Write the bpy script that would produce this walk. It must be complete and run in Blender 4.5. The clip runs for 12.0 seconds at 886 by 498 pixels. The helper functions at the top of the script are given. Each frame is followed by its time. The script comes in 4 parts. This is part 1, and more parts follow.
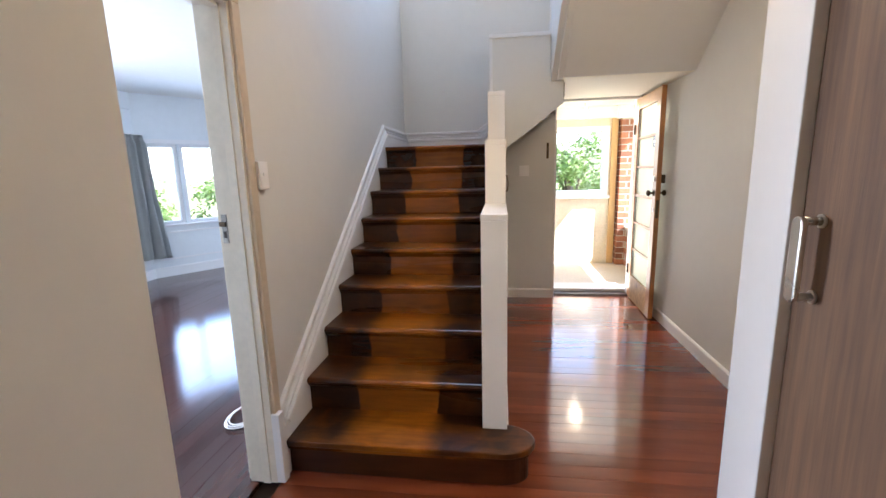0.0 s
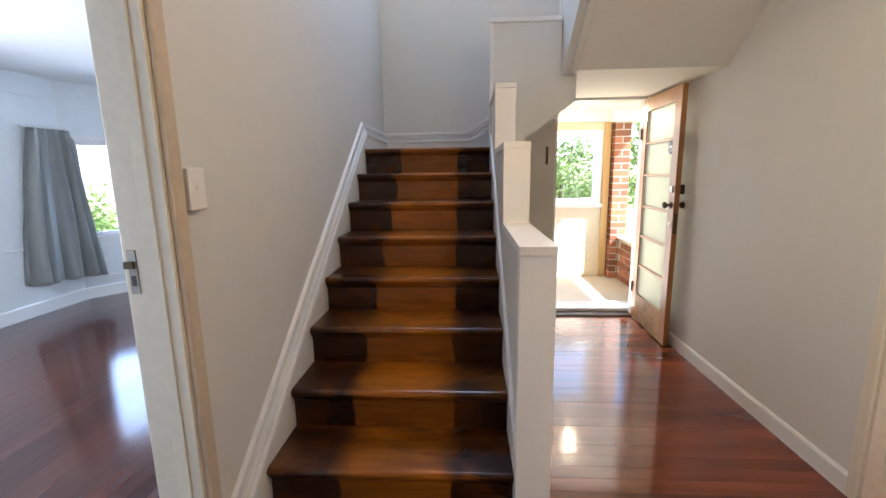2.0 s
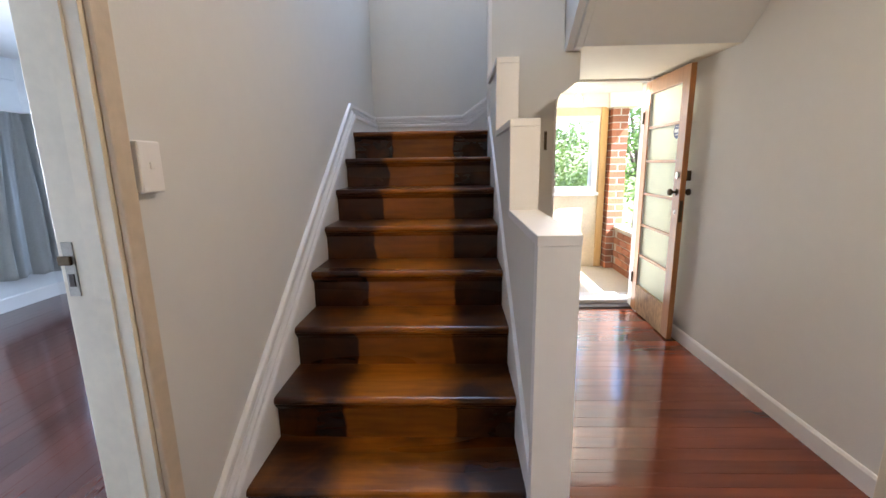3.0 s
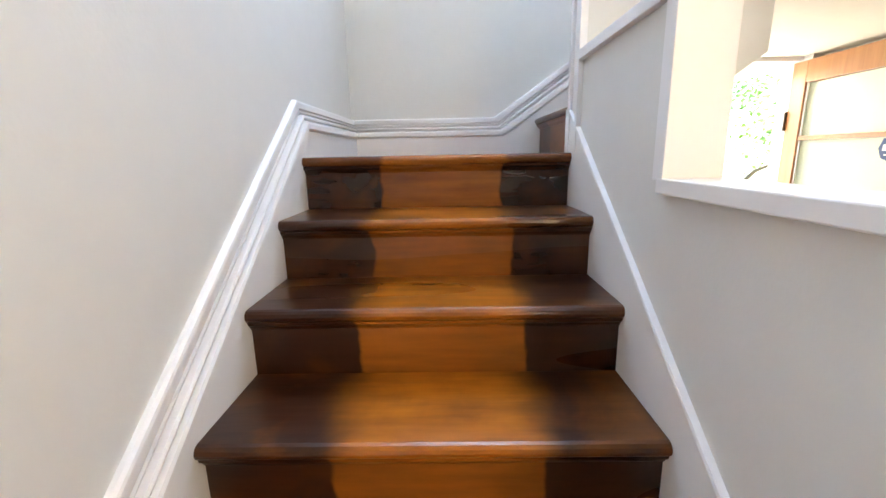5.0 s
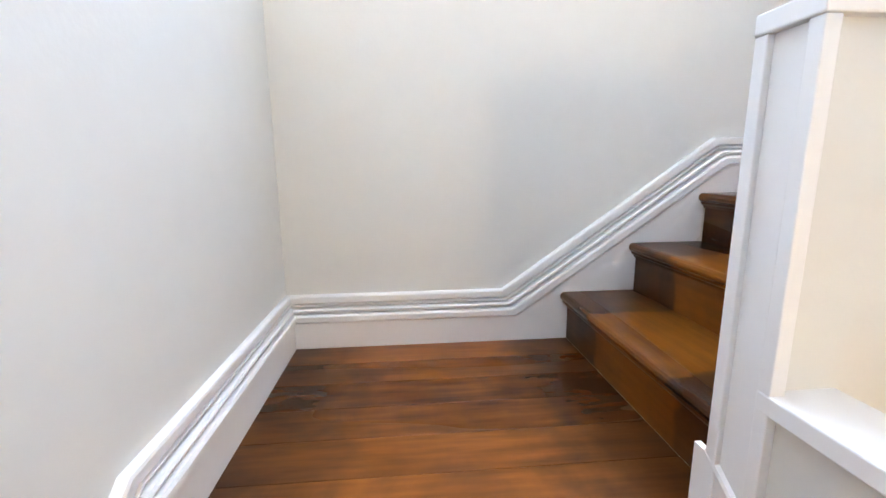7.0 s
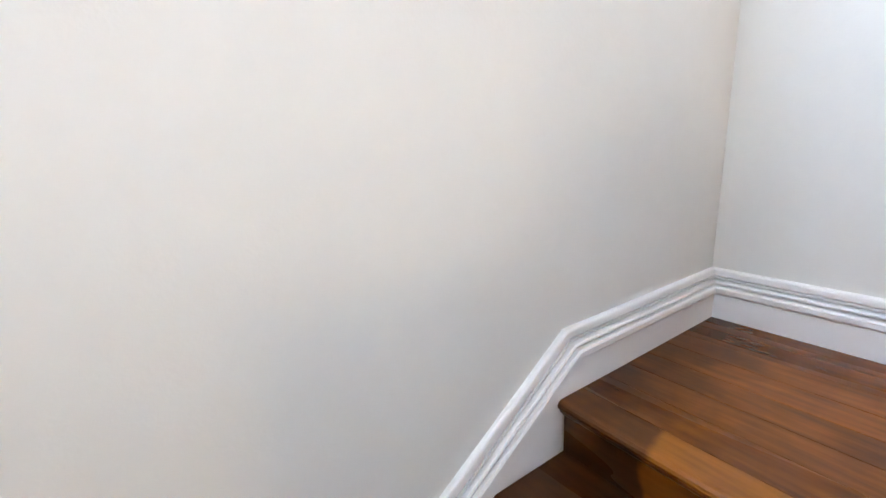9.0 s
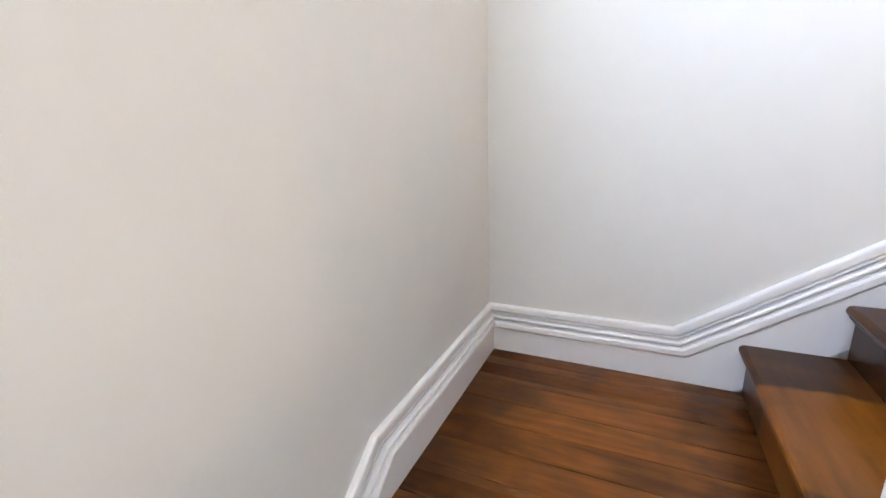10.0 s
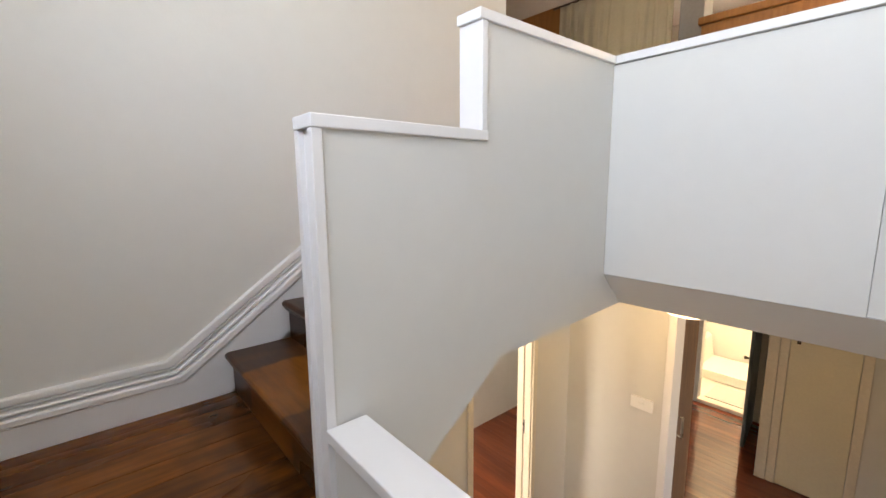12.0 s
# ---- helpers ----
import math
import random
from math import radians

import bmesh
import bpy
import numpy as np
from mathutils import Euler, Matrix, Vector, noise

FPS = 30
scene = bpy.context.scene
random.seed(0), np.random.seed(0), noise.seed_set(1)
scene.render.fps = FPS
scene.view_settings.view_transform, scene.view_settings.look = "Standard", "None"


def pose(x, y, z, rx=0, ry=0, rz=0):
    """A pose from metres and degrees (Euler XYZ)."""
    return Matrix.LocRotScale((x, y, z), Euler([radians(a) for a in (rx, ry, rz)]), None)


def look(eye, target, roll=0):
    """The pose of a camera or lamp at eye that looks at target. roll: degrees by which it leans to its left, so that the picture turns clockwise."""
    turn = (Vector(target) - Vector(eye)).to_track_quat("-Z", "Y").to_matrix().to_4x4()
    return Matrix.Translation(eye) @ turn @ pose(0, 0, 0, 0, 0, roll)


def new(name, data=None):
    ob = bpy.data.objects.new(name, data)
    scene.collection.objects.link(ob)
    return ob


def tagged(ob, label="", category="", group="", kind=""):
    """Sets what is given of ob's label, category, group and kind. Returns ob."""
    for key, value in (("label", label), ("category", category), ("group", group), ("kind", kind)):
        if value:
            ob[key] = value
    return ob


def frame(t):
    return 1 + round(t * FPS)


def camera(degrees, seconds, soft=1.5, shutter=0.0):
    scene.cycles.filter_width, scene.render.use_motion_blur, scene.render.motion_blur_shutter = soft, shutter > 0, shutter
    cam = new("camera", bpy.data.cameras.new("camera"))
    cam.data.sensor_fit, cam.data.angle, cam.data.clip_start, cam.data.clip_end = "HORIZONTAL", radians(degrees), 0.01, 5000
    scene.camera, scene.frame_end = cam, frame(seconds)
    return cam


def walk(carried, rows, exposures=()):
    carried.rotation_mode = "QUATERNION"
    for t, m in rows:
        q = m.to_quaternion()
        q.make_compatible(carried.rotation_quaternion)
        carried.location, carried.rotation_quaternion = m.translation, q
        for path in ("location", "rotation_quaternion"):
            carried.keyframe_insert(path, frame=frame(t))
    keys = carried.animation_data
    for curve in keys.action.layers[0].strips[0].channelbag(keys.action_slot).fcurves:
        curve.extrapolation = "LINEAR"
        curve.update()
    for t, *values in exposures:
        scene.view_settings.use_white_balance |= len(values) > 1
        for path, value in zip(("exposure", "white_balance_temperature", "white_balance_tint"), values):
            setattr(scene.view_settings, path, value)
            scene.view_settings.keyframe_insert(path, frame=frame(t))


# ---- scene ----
cam = camera(92.4, 12.0)

PATH = [
    (0, (0.999, -1.822, 1.407), (0.731, 0.126, 1.043), -1.5),
    (0.5, (0.868, -1.49, 1.415), (0.615, 0.459, 1.047), -1.7),
    (1, (0.814, -1.291, 1.435), (0.598, 0.663, 1.072), -1.3),
    (1.5, (0.775, -1.262, 1.438), (0.617, 0.701, 1.089), -1.1),
    (2, (0.755, -1.259, 1.439), (0.637, 0.706, 1.086), -0.9),
    (2.5, (0.738, -1.226, 1.434), (0.657, 0.737, 1.059), -0.8),
    (2.7, (0.724, -1.19, 1.422), (0.655, 0.771, 1.036), -0.7),
    (4.3, (0.555, -0.021, 1.382), (0.487, 1.934, 0.966), -1.82),
    (4.5, (0.530, 0.146, 1.463), (0.480, 2.100, 1.040), -1.22),
    (5, (0.499, 0.431, 1.624), (0.468, 2.382, 1.187), -1.11),
    (5.5, (0.447, 0.681, 1.760), (0.462, 2.638, 1.348), -0.40),
    (6, (0.386, 0.897, 1.922), (0.447, 2.858, 1.533), 0.62),
    (6.5, (0.345, 1.110, 2.099), (0.485, 3.070, 1.727), 0.54),
    (7, (0.403, 1.351, 2.257), (0.575, 3.308, 1.882), -0.46),
    (7.2, (0.410, 1.425, 2.302), (0.623, 3.379, 1.932), -0.76),
    (8.8, (0.562, 2.032, 2.872), (1.504, 3.728, 2.386), -2.93),
    (9, (0.618, 2.113, 2.89), (1.71, 3.719, 2.413), -2.8),
    (9.5, (0.745, 2.231, 3.012), (2.199, 3.512, 2.516), -2.57),
    (10, (0.802, 2.305, 3.065), (2.551, 3.125, 2.548), -2.08),
    (10.5, (0.793, 2.352, 3.055), (2.736, 2.531, 2.614), -1.38),
    (11, (0.747, 2.373, 3.042), (2.652, 1.906, 2.652), -0.92),
    (11.5, (0.631, 2.380, 3.041), (2.352, 1.430, 2.674), -0.71),
    (12, (0.509, 2.358, 3.046), (2.012, 1.075, 2.736), -0.45),
]
walk(cam, [(row[0], look(*row[1:])) for row in PATH],
     exposures=[(0, 3.02, 5800, 16), (0.5, 2.88, 6000, 15), (2.7, 2.88, 5850, 15), (4.3, 3.78, 5500, 13), (5.5, 4.06, 6050, 11), (7, 4.02, 6200, 14), (9.5, 3.6, 6450, 16), (10.5, 3.30, 7250, 17), (11, 3.1, 7750, 17), (12, 2.6, 7650, 17)])

# ---- light ----
world = bpy.data.worlds.new("sky")
scene.world = world
world.use_nodes = True
wn = world.node_tree
sky = wn.nodes.new("ShaderNodeTexSky")
sky.sky_type, sky.sun_disc = "NISHITA", False
sky.sun_elevation, sky.sun_rotation = radians(50.3), radians(111.2)
wn.links.new(sky.outputs[0], wn.nodes["Background"].inputs[0])
wn.nodes["Background"].inputs[1].default_value = 0.15
SUN_WAY = Vector((0.85, -0.33, 1.10))
sun = new("sun", bpy.data.lights.new("sun", "SUN"))
sun.data.energy, sun.data.angle, sun.data.color = 5.0, radians(0.5), (1.0, 0.95, 0.86)
sun.matrix_world = look(SUN_WAY * 20, (0, 0, 0))


def window_light(name, eye, target, wide, high, watts, colour):
    """An area lamp in a wall opening: the sky's light in a window or doorway, or an added fill."""
    ob = new(name, bpy.data.lights.new(name, "AREA"))
    ob.data.shape, ob.data.size, ob.data.size_y, ob.data.energy, ob.data.color = "RECTANGLE", wide, high, watts, colour
    ob.matrix_world = look(eye, target)
    return ob


def bulb_light(name, place, watts, colour, radius=0.06):
    ob = new(name, bpy.data.lights.new(name, "POINT"))
    ob.data.energy, ob.data.color, ob.data.shadow_soft_size = watts, colour, radius
    ob.location = place
    return ob


DAY = (0.90, 0.95, 1.0)
window_light("stair_window_light", (0.75, 2.90, 4.28), (0.75, 0.0, 3.9), 1.28, 1.3, 6.5, (0.66, 0.80, 1.0))
window_light("bay_window_light", (-3.35, 3.72, 1.3), (-1.6, 2.3, 1.0), 0.9, 1.0, 2.6, (0.50, 0.70, 1.0))
window_light("bay_window_light", (-2.72, 4.56, 1.3), (-1.9, 2.9, 1.0), 0.85, 1.0, 2.6, (0.50, 0.70, 1.0))
# added fill for room and hall, in an invented opening of the west wall
window_light("room_fill_light", (-3.84, 0.70, 1.4), (0.0, 0.2, 0.8), 1.1, 1.1, 22, DAY)
# added fill to brighten the side room floor; its north opening is invented
window_light("side_room_fill_light", (3.3, 2.18, 1.5), (3.3, 0.0, 0.6), 0.75, 1.1, 12, (1.0, 0.93, 0.82))
# added warm fill for the stairwell walls, from an invented south opening upstairs
window_light("upper_south_fill_light", (1.2, -3.9, 4.1), (1.2, 0.0, 3.8), 1.6, 1.1, 7, (1.0, 0.93, 0.82))
window_light("front_doorway_light", (1.97, 3.04, 1.05), (1.9, 0.0, 0.8), 0.76, 1.9, 1.4, (1.0, 0.94, 0.84))
bulb_light("hall_lamp_light", (1.35, -0.15, 2.17), 2.4, (1.0, 0.74, 0.41), 0.12)
bulb_light("bathroom_lamp_light", (2.2, -4.5, 2.1), 14, (1.0, 0.83, 0.58))
bulb_light("porch_lamp_light", (2.05, 3.84, 2.01), 2.5, (1.0, 0.78, 0.5), 0.03)
# added warm fill upstairs, no fixture; placed to tone the stairwell walls
bulb_light("upper_warm_fill", (0.5, -1.5, 4.35), 7.0, (1.0, 0.86, 0.66), 0.25)

# ---- materials ----


def material(name, colour, rough=0.5, metal=0.0, spread=0.08, scale=6.0, bump=0.0, bump_scale=60.0, stretch=(1, 1, 1), colour2=None, coat=0.0, spec=0.5, blotch=1.3):
    """A painted, wooden or metal surface: two scales of noise in its colour, fine relief, uneven gloss."""
    m = bpy.data.materials.new(name)
    m.use_nodes = True
    n, l = m.node_tree.nodes, m.node_tree.links
    b = n["Principled BSDF"]
    tc = n.new("ShaderNodeTexCoord")
    mp = n.new("ShaderNodeMapping")
    mp.inputs["Scale"].default_value = stretch
    l.new(tc.outputs["Object"], mp.inputs[0])
    apart, moved = n.new("ShaderNodeObjectInfo"), n.new("ShaderNodeVectorMath")
    moved.operation, moved.inputs[1].default_value = "MULTIPLY_ADD", (37.0, 23.0, 11.0)
    l.new(apart.outputs["Random"], moved.inputs[0])
    l.new(mp.outputs[0], moved.inputs[2])
    fine, broad = n.new("ShaderNodeTexNoise"), n.new("ShaderNodeTexNoise")
    fine.inputs["Scale"].default_value, broad.inputs["Scale"].default_value = scale * 7, scale * 0.35 * blotch
    fine.inputs["Detail"].default_value = 4
    l.new(moved.outputs[0], fine.inputs["Vector"])
    l.new(moved.outputs[0], broad.inputs["Vector"])
    add = n.new("ShaderNodeMath")
    add.operation = "ADD"
    l.new(fine.outputs[0], add.inputs[0])
    l.new(broad.outputs[0], add.inputs[1])
    ramp = n.new("ShaderNodeMapRange")
    ramp.inputs[1].default_value, ramp.inputs[2].default_value = 0.6, 1.4
    l.new(add.outputs[0], ramp.inputs[0])
    mix = n.new("ShaderNodeMix")
    mix.data_type = "RGBA"
    dark = colour2 or tuple(c * (1 - spread) for c in colour)
    light = colour if colour2 else tuple(min(1, c * (1 + spread)) for c in colour)
    mix.inputs[6].default_value, mix.inputs[7].default_value = (*dark, 1), (*light, 1)
    l.new(ramp.outputs[0], mix.inputs[0])
    l.new(mix.outputs[2], b.inputs["Base Color"])
    rr = n.new("ShaderNodeMapRange")
    rr.inputs[3].default_value, rr.inputs[4].default_value = rough * 0.85, min(1, rough * 1.15)
    l.new(broad.outputs[0], rr.inputs[0])
    l.new(rr.outputs[0], b.inputs["Roughness"])
    b.inputs["Metallic"].default_value = metal
    b.inputs["Coat Weight"].default_value = coat
    b.inputs["Specular IOR Level"].default_value = spec
    if bump:
        bt, bp = n.new("ShaderNodeTexNoise"), n.new("ShaderNodeBump")
        bt.inputs["Scale"].default_value = bump_scale
        l.new(mp.outputs[0], bt.inputs["Vector"])
        bp.inputs["Strength"].default_value, bp.inputs["Distance"].default_value = bump, 0.01
        l.new(bt.outputs[0], bp.inputs["Height"])
        l.new(bp.outputs[0], b.inputs["Normal"])
    return m


def board_wood(name, dark, light, rough, along, coat=0.3, grain=14.0, vary=0.5):
    """Varnished boards: grain along one axis, each board its own shade."""
    m = material(name, light, rough, spread=0.2, scale=grain / 7, bump=0.06, bump_scale=25,
                 stretch=(0.12, 1, 1) if along == "x" else (1, 0.12, 1), colour2=dark, coat=coat)
    n, l = m.node_tree.nodes, m.node_tree.links
    b = n["Principled BSDF"]
    src = b.inputs["Base Color"].links[0].from_socket
    info, mul = n.new("ShaderNodeObjectInfo"), n.new("ShaderNodeMapRange")
    mul.inputs[3].default_value, mul.inputs[4].default_value = 1 - vary * 0.5, 1 + vary * 0.5
    l.new(info.outputs["Random"], mul.inputs[0])
    hsv = n.new("ShaderNodeHueSaturation")
    l.new(mul.outputs[0], hsv.inputs["Value"])
    l.new(src, hsv.inputs["Color"])
    l.new(hsv.outputs[0], b.inputs["Base Color"])
    b.inputs["Coat Roughness"].default_value = 0.12
    return m


def stair_wood(name, width, side, centre, rough=0.28, low=(0.42, 0.37, 0.32), wander=0.09, soft=(0.225, 0.255), wear=0.8, coat=0.20, spec=0.32):
    """Stained stair timber; a strip along the middle, once under a carpet runner, was never stained."""
    m = material(name, (1, 1, 1), rough, spread=0.25, scale=3.0, bump=0.05, bump_scale=30, stretch=(0.22, 1.8, 1.8), colour2=low, coat=coat, spec=spec)
    n, l = m.node_tree.nodes, m.node_tree.links
    b = n["Principled BSDF"]
    b.inputs["Coat Roughness"].default_value = 0.13
    src = b.inputs["Base Color"].links[0].from_socket
    tc, sep = n.new("ShaderNodeTexCoord"), n.new("ShaderNodeSeparateXYZ")
    l.new(tc.outputs["Object"], sep.inputs[0])
    info = n.new("ShaderNodeObjectInfo")
    wob = n.new("ShaderNodeTexNoise")
    wob.noise_dimensions = "4D"
    wob.inputs["Scale"].default_value, wob.inputs["Detail"].default_value = 9.0, 3
    l.new(tc.outputs["Object"], wob.inputs["Vector"])
    big = n.new("ShaderNodeMath")
    big.operation, big.inputs[1].default_value = "MULTIPLY", 40
    l.new(info.outputs["Random"], big.inputs[0])
    l.new(big.outputs[0], wob.inputs["W"])

    def calc(op, a, c):
        k = n.new("ShaderNodeMath")
        k.operation = op
        for i, v in enumerate((a, c)):
            if isinstance(v, (int, float)):
                k.inputs[i].default_value = v
            else:
                l.new(v, k.inputs[i])
        return k.outputs[0]
    shift = calc("MULTIPLY", calc("SUBTRACT", wob.outputs[0], 0.5), wander)
    off = calc("ABSOLUTE", calc("SUBTRACT", calc("ADD", sep.outputs[0], shift), width * 0.520), 0.0)
    edge = n.new("ShaderNodeMapRange")
    edge.interpolation_type = "SMOOTHSTEP"
    edge.inputs[1].default_value, edge.inputs[2].default_value = width * soft[0], width * soft[1]
    l.new(off, edge.inputs[0])
    mix = n.new("ShaderNodeMix")
    mix.data_type = "RGBA"
    mix.inputs[6].default_value, mix.inputs[7].default_value = (*centre, 1), (*side, 1)
    l.new(edge.outputs[0], mix.inputs[0])
    mul = n.new("ShaderNodeMix")
    mul.data_type, mul.blend_type = "RGBA", "MULTIPLY"
    mul.inputs[0].default_value = 1.0
    worn, wr, wm = n.new("ShaderNodeTexNoise"), n.new("ShaderNodeMapRange"), n.new("ShaderNodeMix")
    worn.noise_dimensions = "4D"
    worn.inputs["Scale"].default_value, worn.inputs["Detail"].default_value, worn.inputs["Distortion"].default_value = 5.0, 6, 0.6
    l.new(tc.outputs["Object"], worn.inputs["Vector"])
    l.new(big.outputs[0], worn.inputs["W"])
    wr.inputs[1].default_value, wr.inputs[2].default_value, wr.inputs[4].default_value = 0.47, 0.68, wear
    l.new(worn.outputs[0], wr.inputs[0])
    wm.data_type = "RGBA"
    l.new(wr.outputs[0], wm.inputs[0])
    l.new(mix.outputs[2], wm.inputs[6])
    wm.inputs[7].default_value = (*(0.55 * a + 0.45 * c for a, c in zip(side, centre)), 1)
    l.new(wm.outputs[2], mul.inputs[6])
    l.new(src, mul.inputs[7])
    l.new(mul.outputs[2], b.inputs["Base Color"])
    return m


def glow(name, colour, power):
    m = bpy.data.materials.new(name)
    m.use_nodes = True
    b = m.node_tree.nodes["Principled BSDF"]
    b.inputs["Base Color"].default_value = (*colour, 1)
    b.inputs["Emission Color"].default_value = (*colour, 1)
    b.inputs["Emission Strength"].default_value = power
    return m


def glass(name, rough=0.0, colour=(1, 1, 1)):
    m = bpy.data.materials.new(name)
    m.use_nodes = True
    b = m.node_tree.nodes["Principled BSDF"]
    b.inputs["Base Color"].default_value = (*colour, 1)
    b.inputs["Transmission Weight"].default_value = 1.0
    b.inputs["Roughness"].default_value = rough
    b.inputs["IOR"].default_value = 1.45
    return m


PAINT = material("wall_paint", (0.70, 0.692, 0.655), 0.6, spread=0.02, scale=2.0, bump=0.04, bump_scale=90)
ROOM_PAINT = material("pale_blue_white_paint", (0.76, 0.79, 0.80), 0.5, spread=0.03, scale=2.0, bump=0.05, bump_scale=40)
CEIL = material("ceiling_paint", (0.78, 0.76, 0.72), 0.7, spread=0.03, scale=2.0, bump=0.03)
TRIM = material("gloss_white_trim", (0.82, 0.81, 0.80), 0.36, spread=0.012, scale=5.0)
OLD_TRIM = material("aged_cream_trim", (0.76, 0.70, 0.58), 0.35, spread=0.08, scale=5.0, bump=0.08, bump_scale=35)
HALL_WOOD = board_wood("red_jarrah_boards", (0.095, 0.023, 0.011), (0.27, 0.066, 0.026), 0.11, "x", 0.20, vary=0.40)
ROOM_WOOD = board_wood("dark_jarrah_boards", (0.028, 0.012, 0.010), (0.080, 0.029, 0.021), 0.12, "y", 0.20)
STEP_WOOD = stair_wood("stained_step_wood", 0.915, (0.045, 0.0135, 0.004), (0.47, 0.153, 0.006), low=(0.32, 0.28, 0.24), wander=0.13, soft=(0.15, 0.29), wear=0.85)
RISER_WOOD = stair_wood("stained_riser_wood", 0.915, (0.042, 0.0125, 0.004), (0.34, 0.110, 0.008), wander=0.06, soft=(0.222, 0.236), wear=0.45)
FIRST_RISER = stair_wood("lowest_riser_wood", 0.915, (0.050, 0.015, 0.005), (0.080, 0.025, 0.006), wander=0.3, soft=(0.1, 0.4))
STEP2_WOOD = stair_wood("upper_step_wood", 0.87, (0.060, 0.020, 0.005), (0.27, 0.090, 0.010), coat=0.10, spec=0.22)
DOOR_WOOD = material("varnished_door_wood", (0.46, 0.21, 0.060), 0.35, scale=2.2, stretch=(3, 3, 0.2), colour2=(0.28, 0.11, 0.03), bump=0.05, coat=0.2)
BROWN_DOOR = material("dark_brown_door_wood", (0.27, 0.155, 0.085), 0.45, scale=3.0, stretch=(4, 4, 0.2), colour2=(0.11, 0.066, 0.046), bump=0.08)
DARK = material("dark_timber", (0.03, 0.018, 0.012), 0.4, spread=0.2)
CHROME = material("brushed_steel", (0.62, 0.60, 0.56), 0.28, 1.0, spread=0.05, scale=20)
BRONZE = material("aged_bronze", (0.10, 0.075, 0.05), 0.4, 1.0, spread=0.2, scale=20)
PLASTIC = material("white_plastic", (0.86, 0.85, 0.83), 0.35, spread=0.02)
CONCRETE = material("porch_concrete", (0.60, 0.55, 0.46), 0.85, spread=0.12, scale=4, bump=0.2)
RENDER = material("cream_render", (0.72, 0.61, 0.44), 0.85, spread=0.12, scale=5, bump=0.35, bump_scale=70)
MORTAR = material("mortar", (0.48, 0.44, 0.38), 0.9, spread=0.12, scale=20, bump=0.2)
CURTAIN = material("grey_curtain_cloth", (0.55, 0.565, 0.54), 0.85, spread=0.06, scale=8, bump=0.1, bump_scale=300)
CREAM_CLOTH = material("cream_curtain_cloth", (0.62, 0.57, 0.45), 0.85, spread=0.06, scale=8, bump=0.1, bump_scale=300)
CLEAR = glass("window_glass")
FROST = glass("frosted_glass", 0.45, (0.80, 0.86, 0.66))
LAMP = glow("lamp_bowl_glow", (1.0, 0.82, 0.55), 0.5)
BULB = glow("bulb_glow", (1.0, 0.74, 0.42), 22.0)

# ---- shape helpers ----


def bm_boxes(*boxes, bevel=0.0):
    """One bmesh of boxes (x0, y0, z0, x1, y1, z1), their edges slightly rounded."""
    bm = bmesh.new()
    for x0, y0, z0, x1, y1, z1 in boxes:
        m = Matrix.LocRotScale(((x0 + x1) / 2, (y0 + y1) / 2, (z0 + z1) / 2), None, (abs(x1 - x0), abs(y1 - y0), abs(z1 - z0)))
        bmesh.ops.create_cube(bm, size=1, matrix=m)
    if bevel:
        bmesh.ops.bevel(bm, geom=bm.edges[:], offset=bevel, segments=2, affect="EDGES", profile=0.5)
    return bm


def bm_prism(outline, axis, lo, hi, bevel=0.0):
    """An outline of (a, b) pulled along an axis: for x it lies in (y, z), for y in (x, z), for z in (x, y)."""
    bm = bmesh.new()
    def put(a, b, c):
        return {"x": (c, a, b), "y": (a, c, b), "z": (a, b, c)}[axis]
    low = [bm.verts.new(put(a, b, lo)) for a, b in outline]
    top = [bm.verts.new(put(a, b, hi)) for a, b in outline]
    bm.faces.new(low)
    bm.faces.new(top[::-1])
    k = len(outline)
    for i in range(k):
        bm.faces.new((low[i], top[i], top[(i + 1) % k], low[(i + 1) % k]))
    bmesh.ops.recalc_face_normals(bm, faces=bm.faces[:])
    if bevel:
        bmesh.ops.bevel(bm, geom=bm.edges[:], offset=bevel, segments=2, affect="EDGES", profile=0.5)
    return bm


def bm_tube(points, radius, sides=10, ends=True):
    """A round bar along a line of points."""
    bm = bmesh.new()
    rings = []
    pts = [Vector(p) for p in points]
    for i, p in enumerate(pts):
        d = (pts[min(i + 1, len(pts) - 1)] - pts[max(i - 1, 0)]).normalized()
        side = d.orthogonal().normalized() if i == 0 else (rings_side - d * rings_side.dot(d)).normalized()
        rings_side = side
        up = d.cross(side)
        r = radius[i] if isinstance(radius, (list, tuple)) else radius
        rings.append([bm.verts.new(p + (side * math.cos(a) + up * math.sin(a)) * r) for a in (2 * math.pi * j / sides for j in range(sides))])
    for a, b in zip(rings, rings[1:]):
        for j in range(sides):
            bm.faces.new((a[j], a[(j + 1) % sides], b[(j + 1) % sides], b[j]))
    if ends:
        bm.faces.new(rings[0][::-1])
        bm.faces.new(rings[-1])
    bmesh.ops.recalc_face_normals(bm, faces=bm.faces[:])
    for f in bm.faces:
        f.smooth = len(f.verts) == 4
    return bm


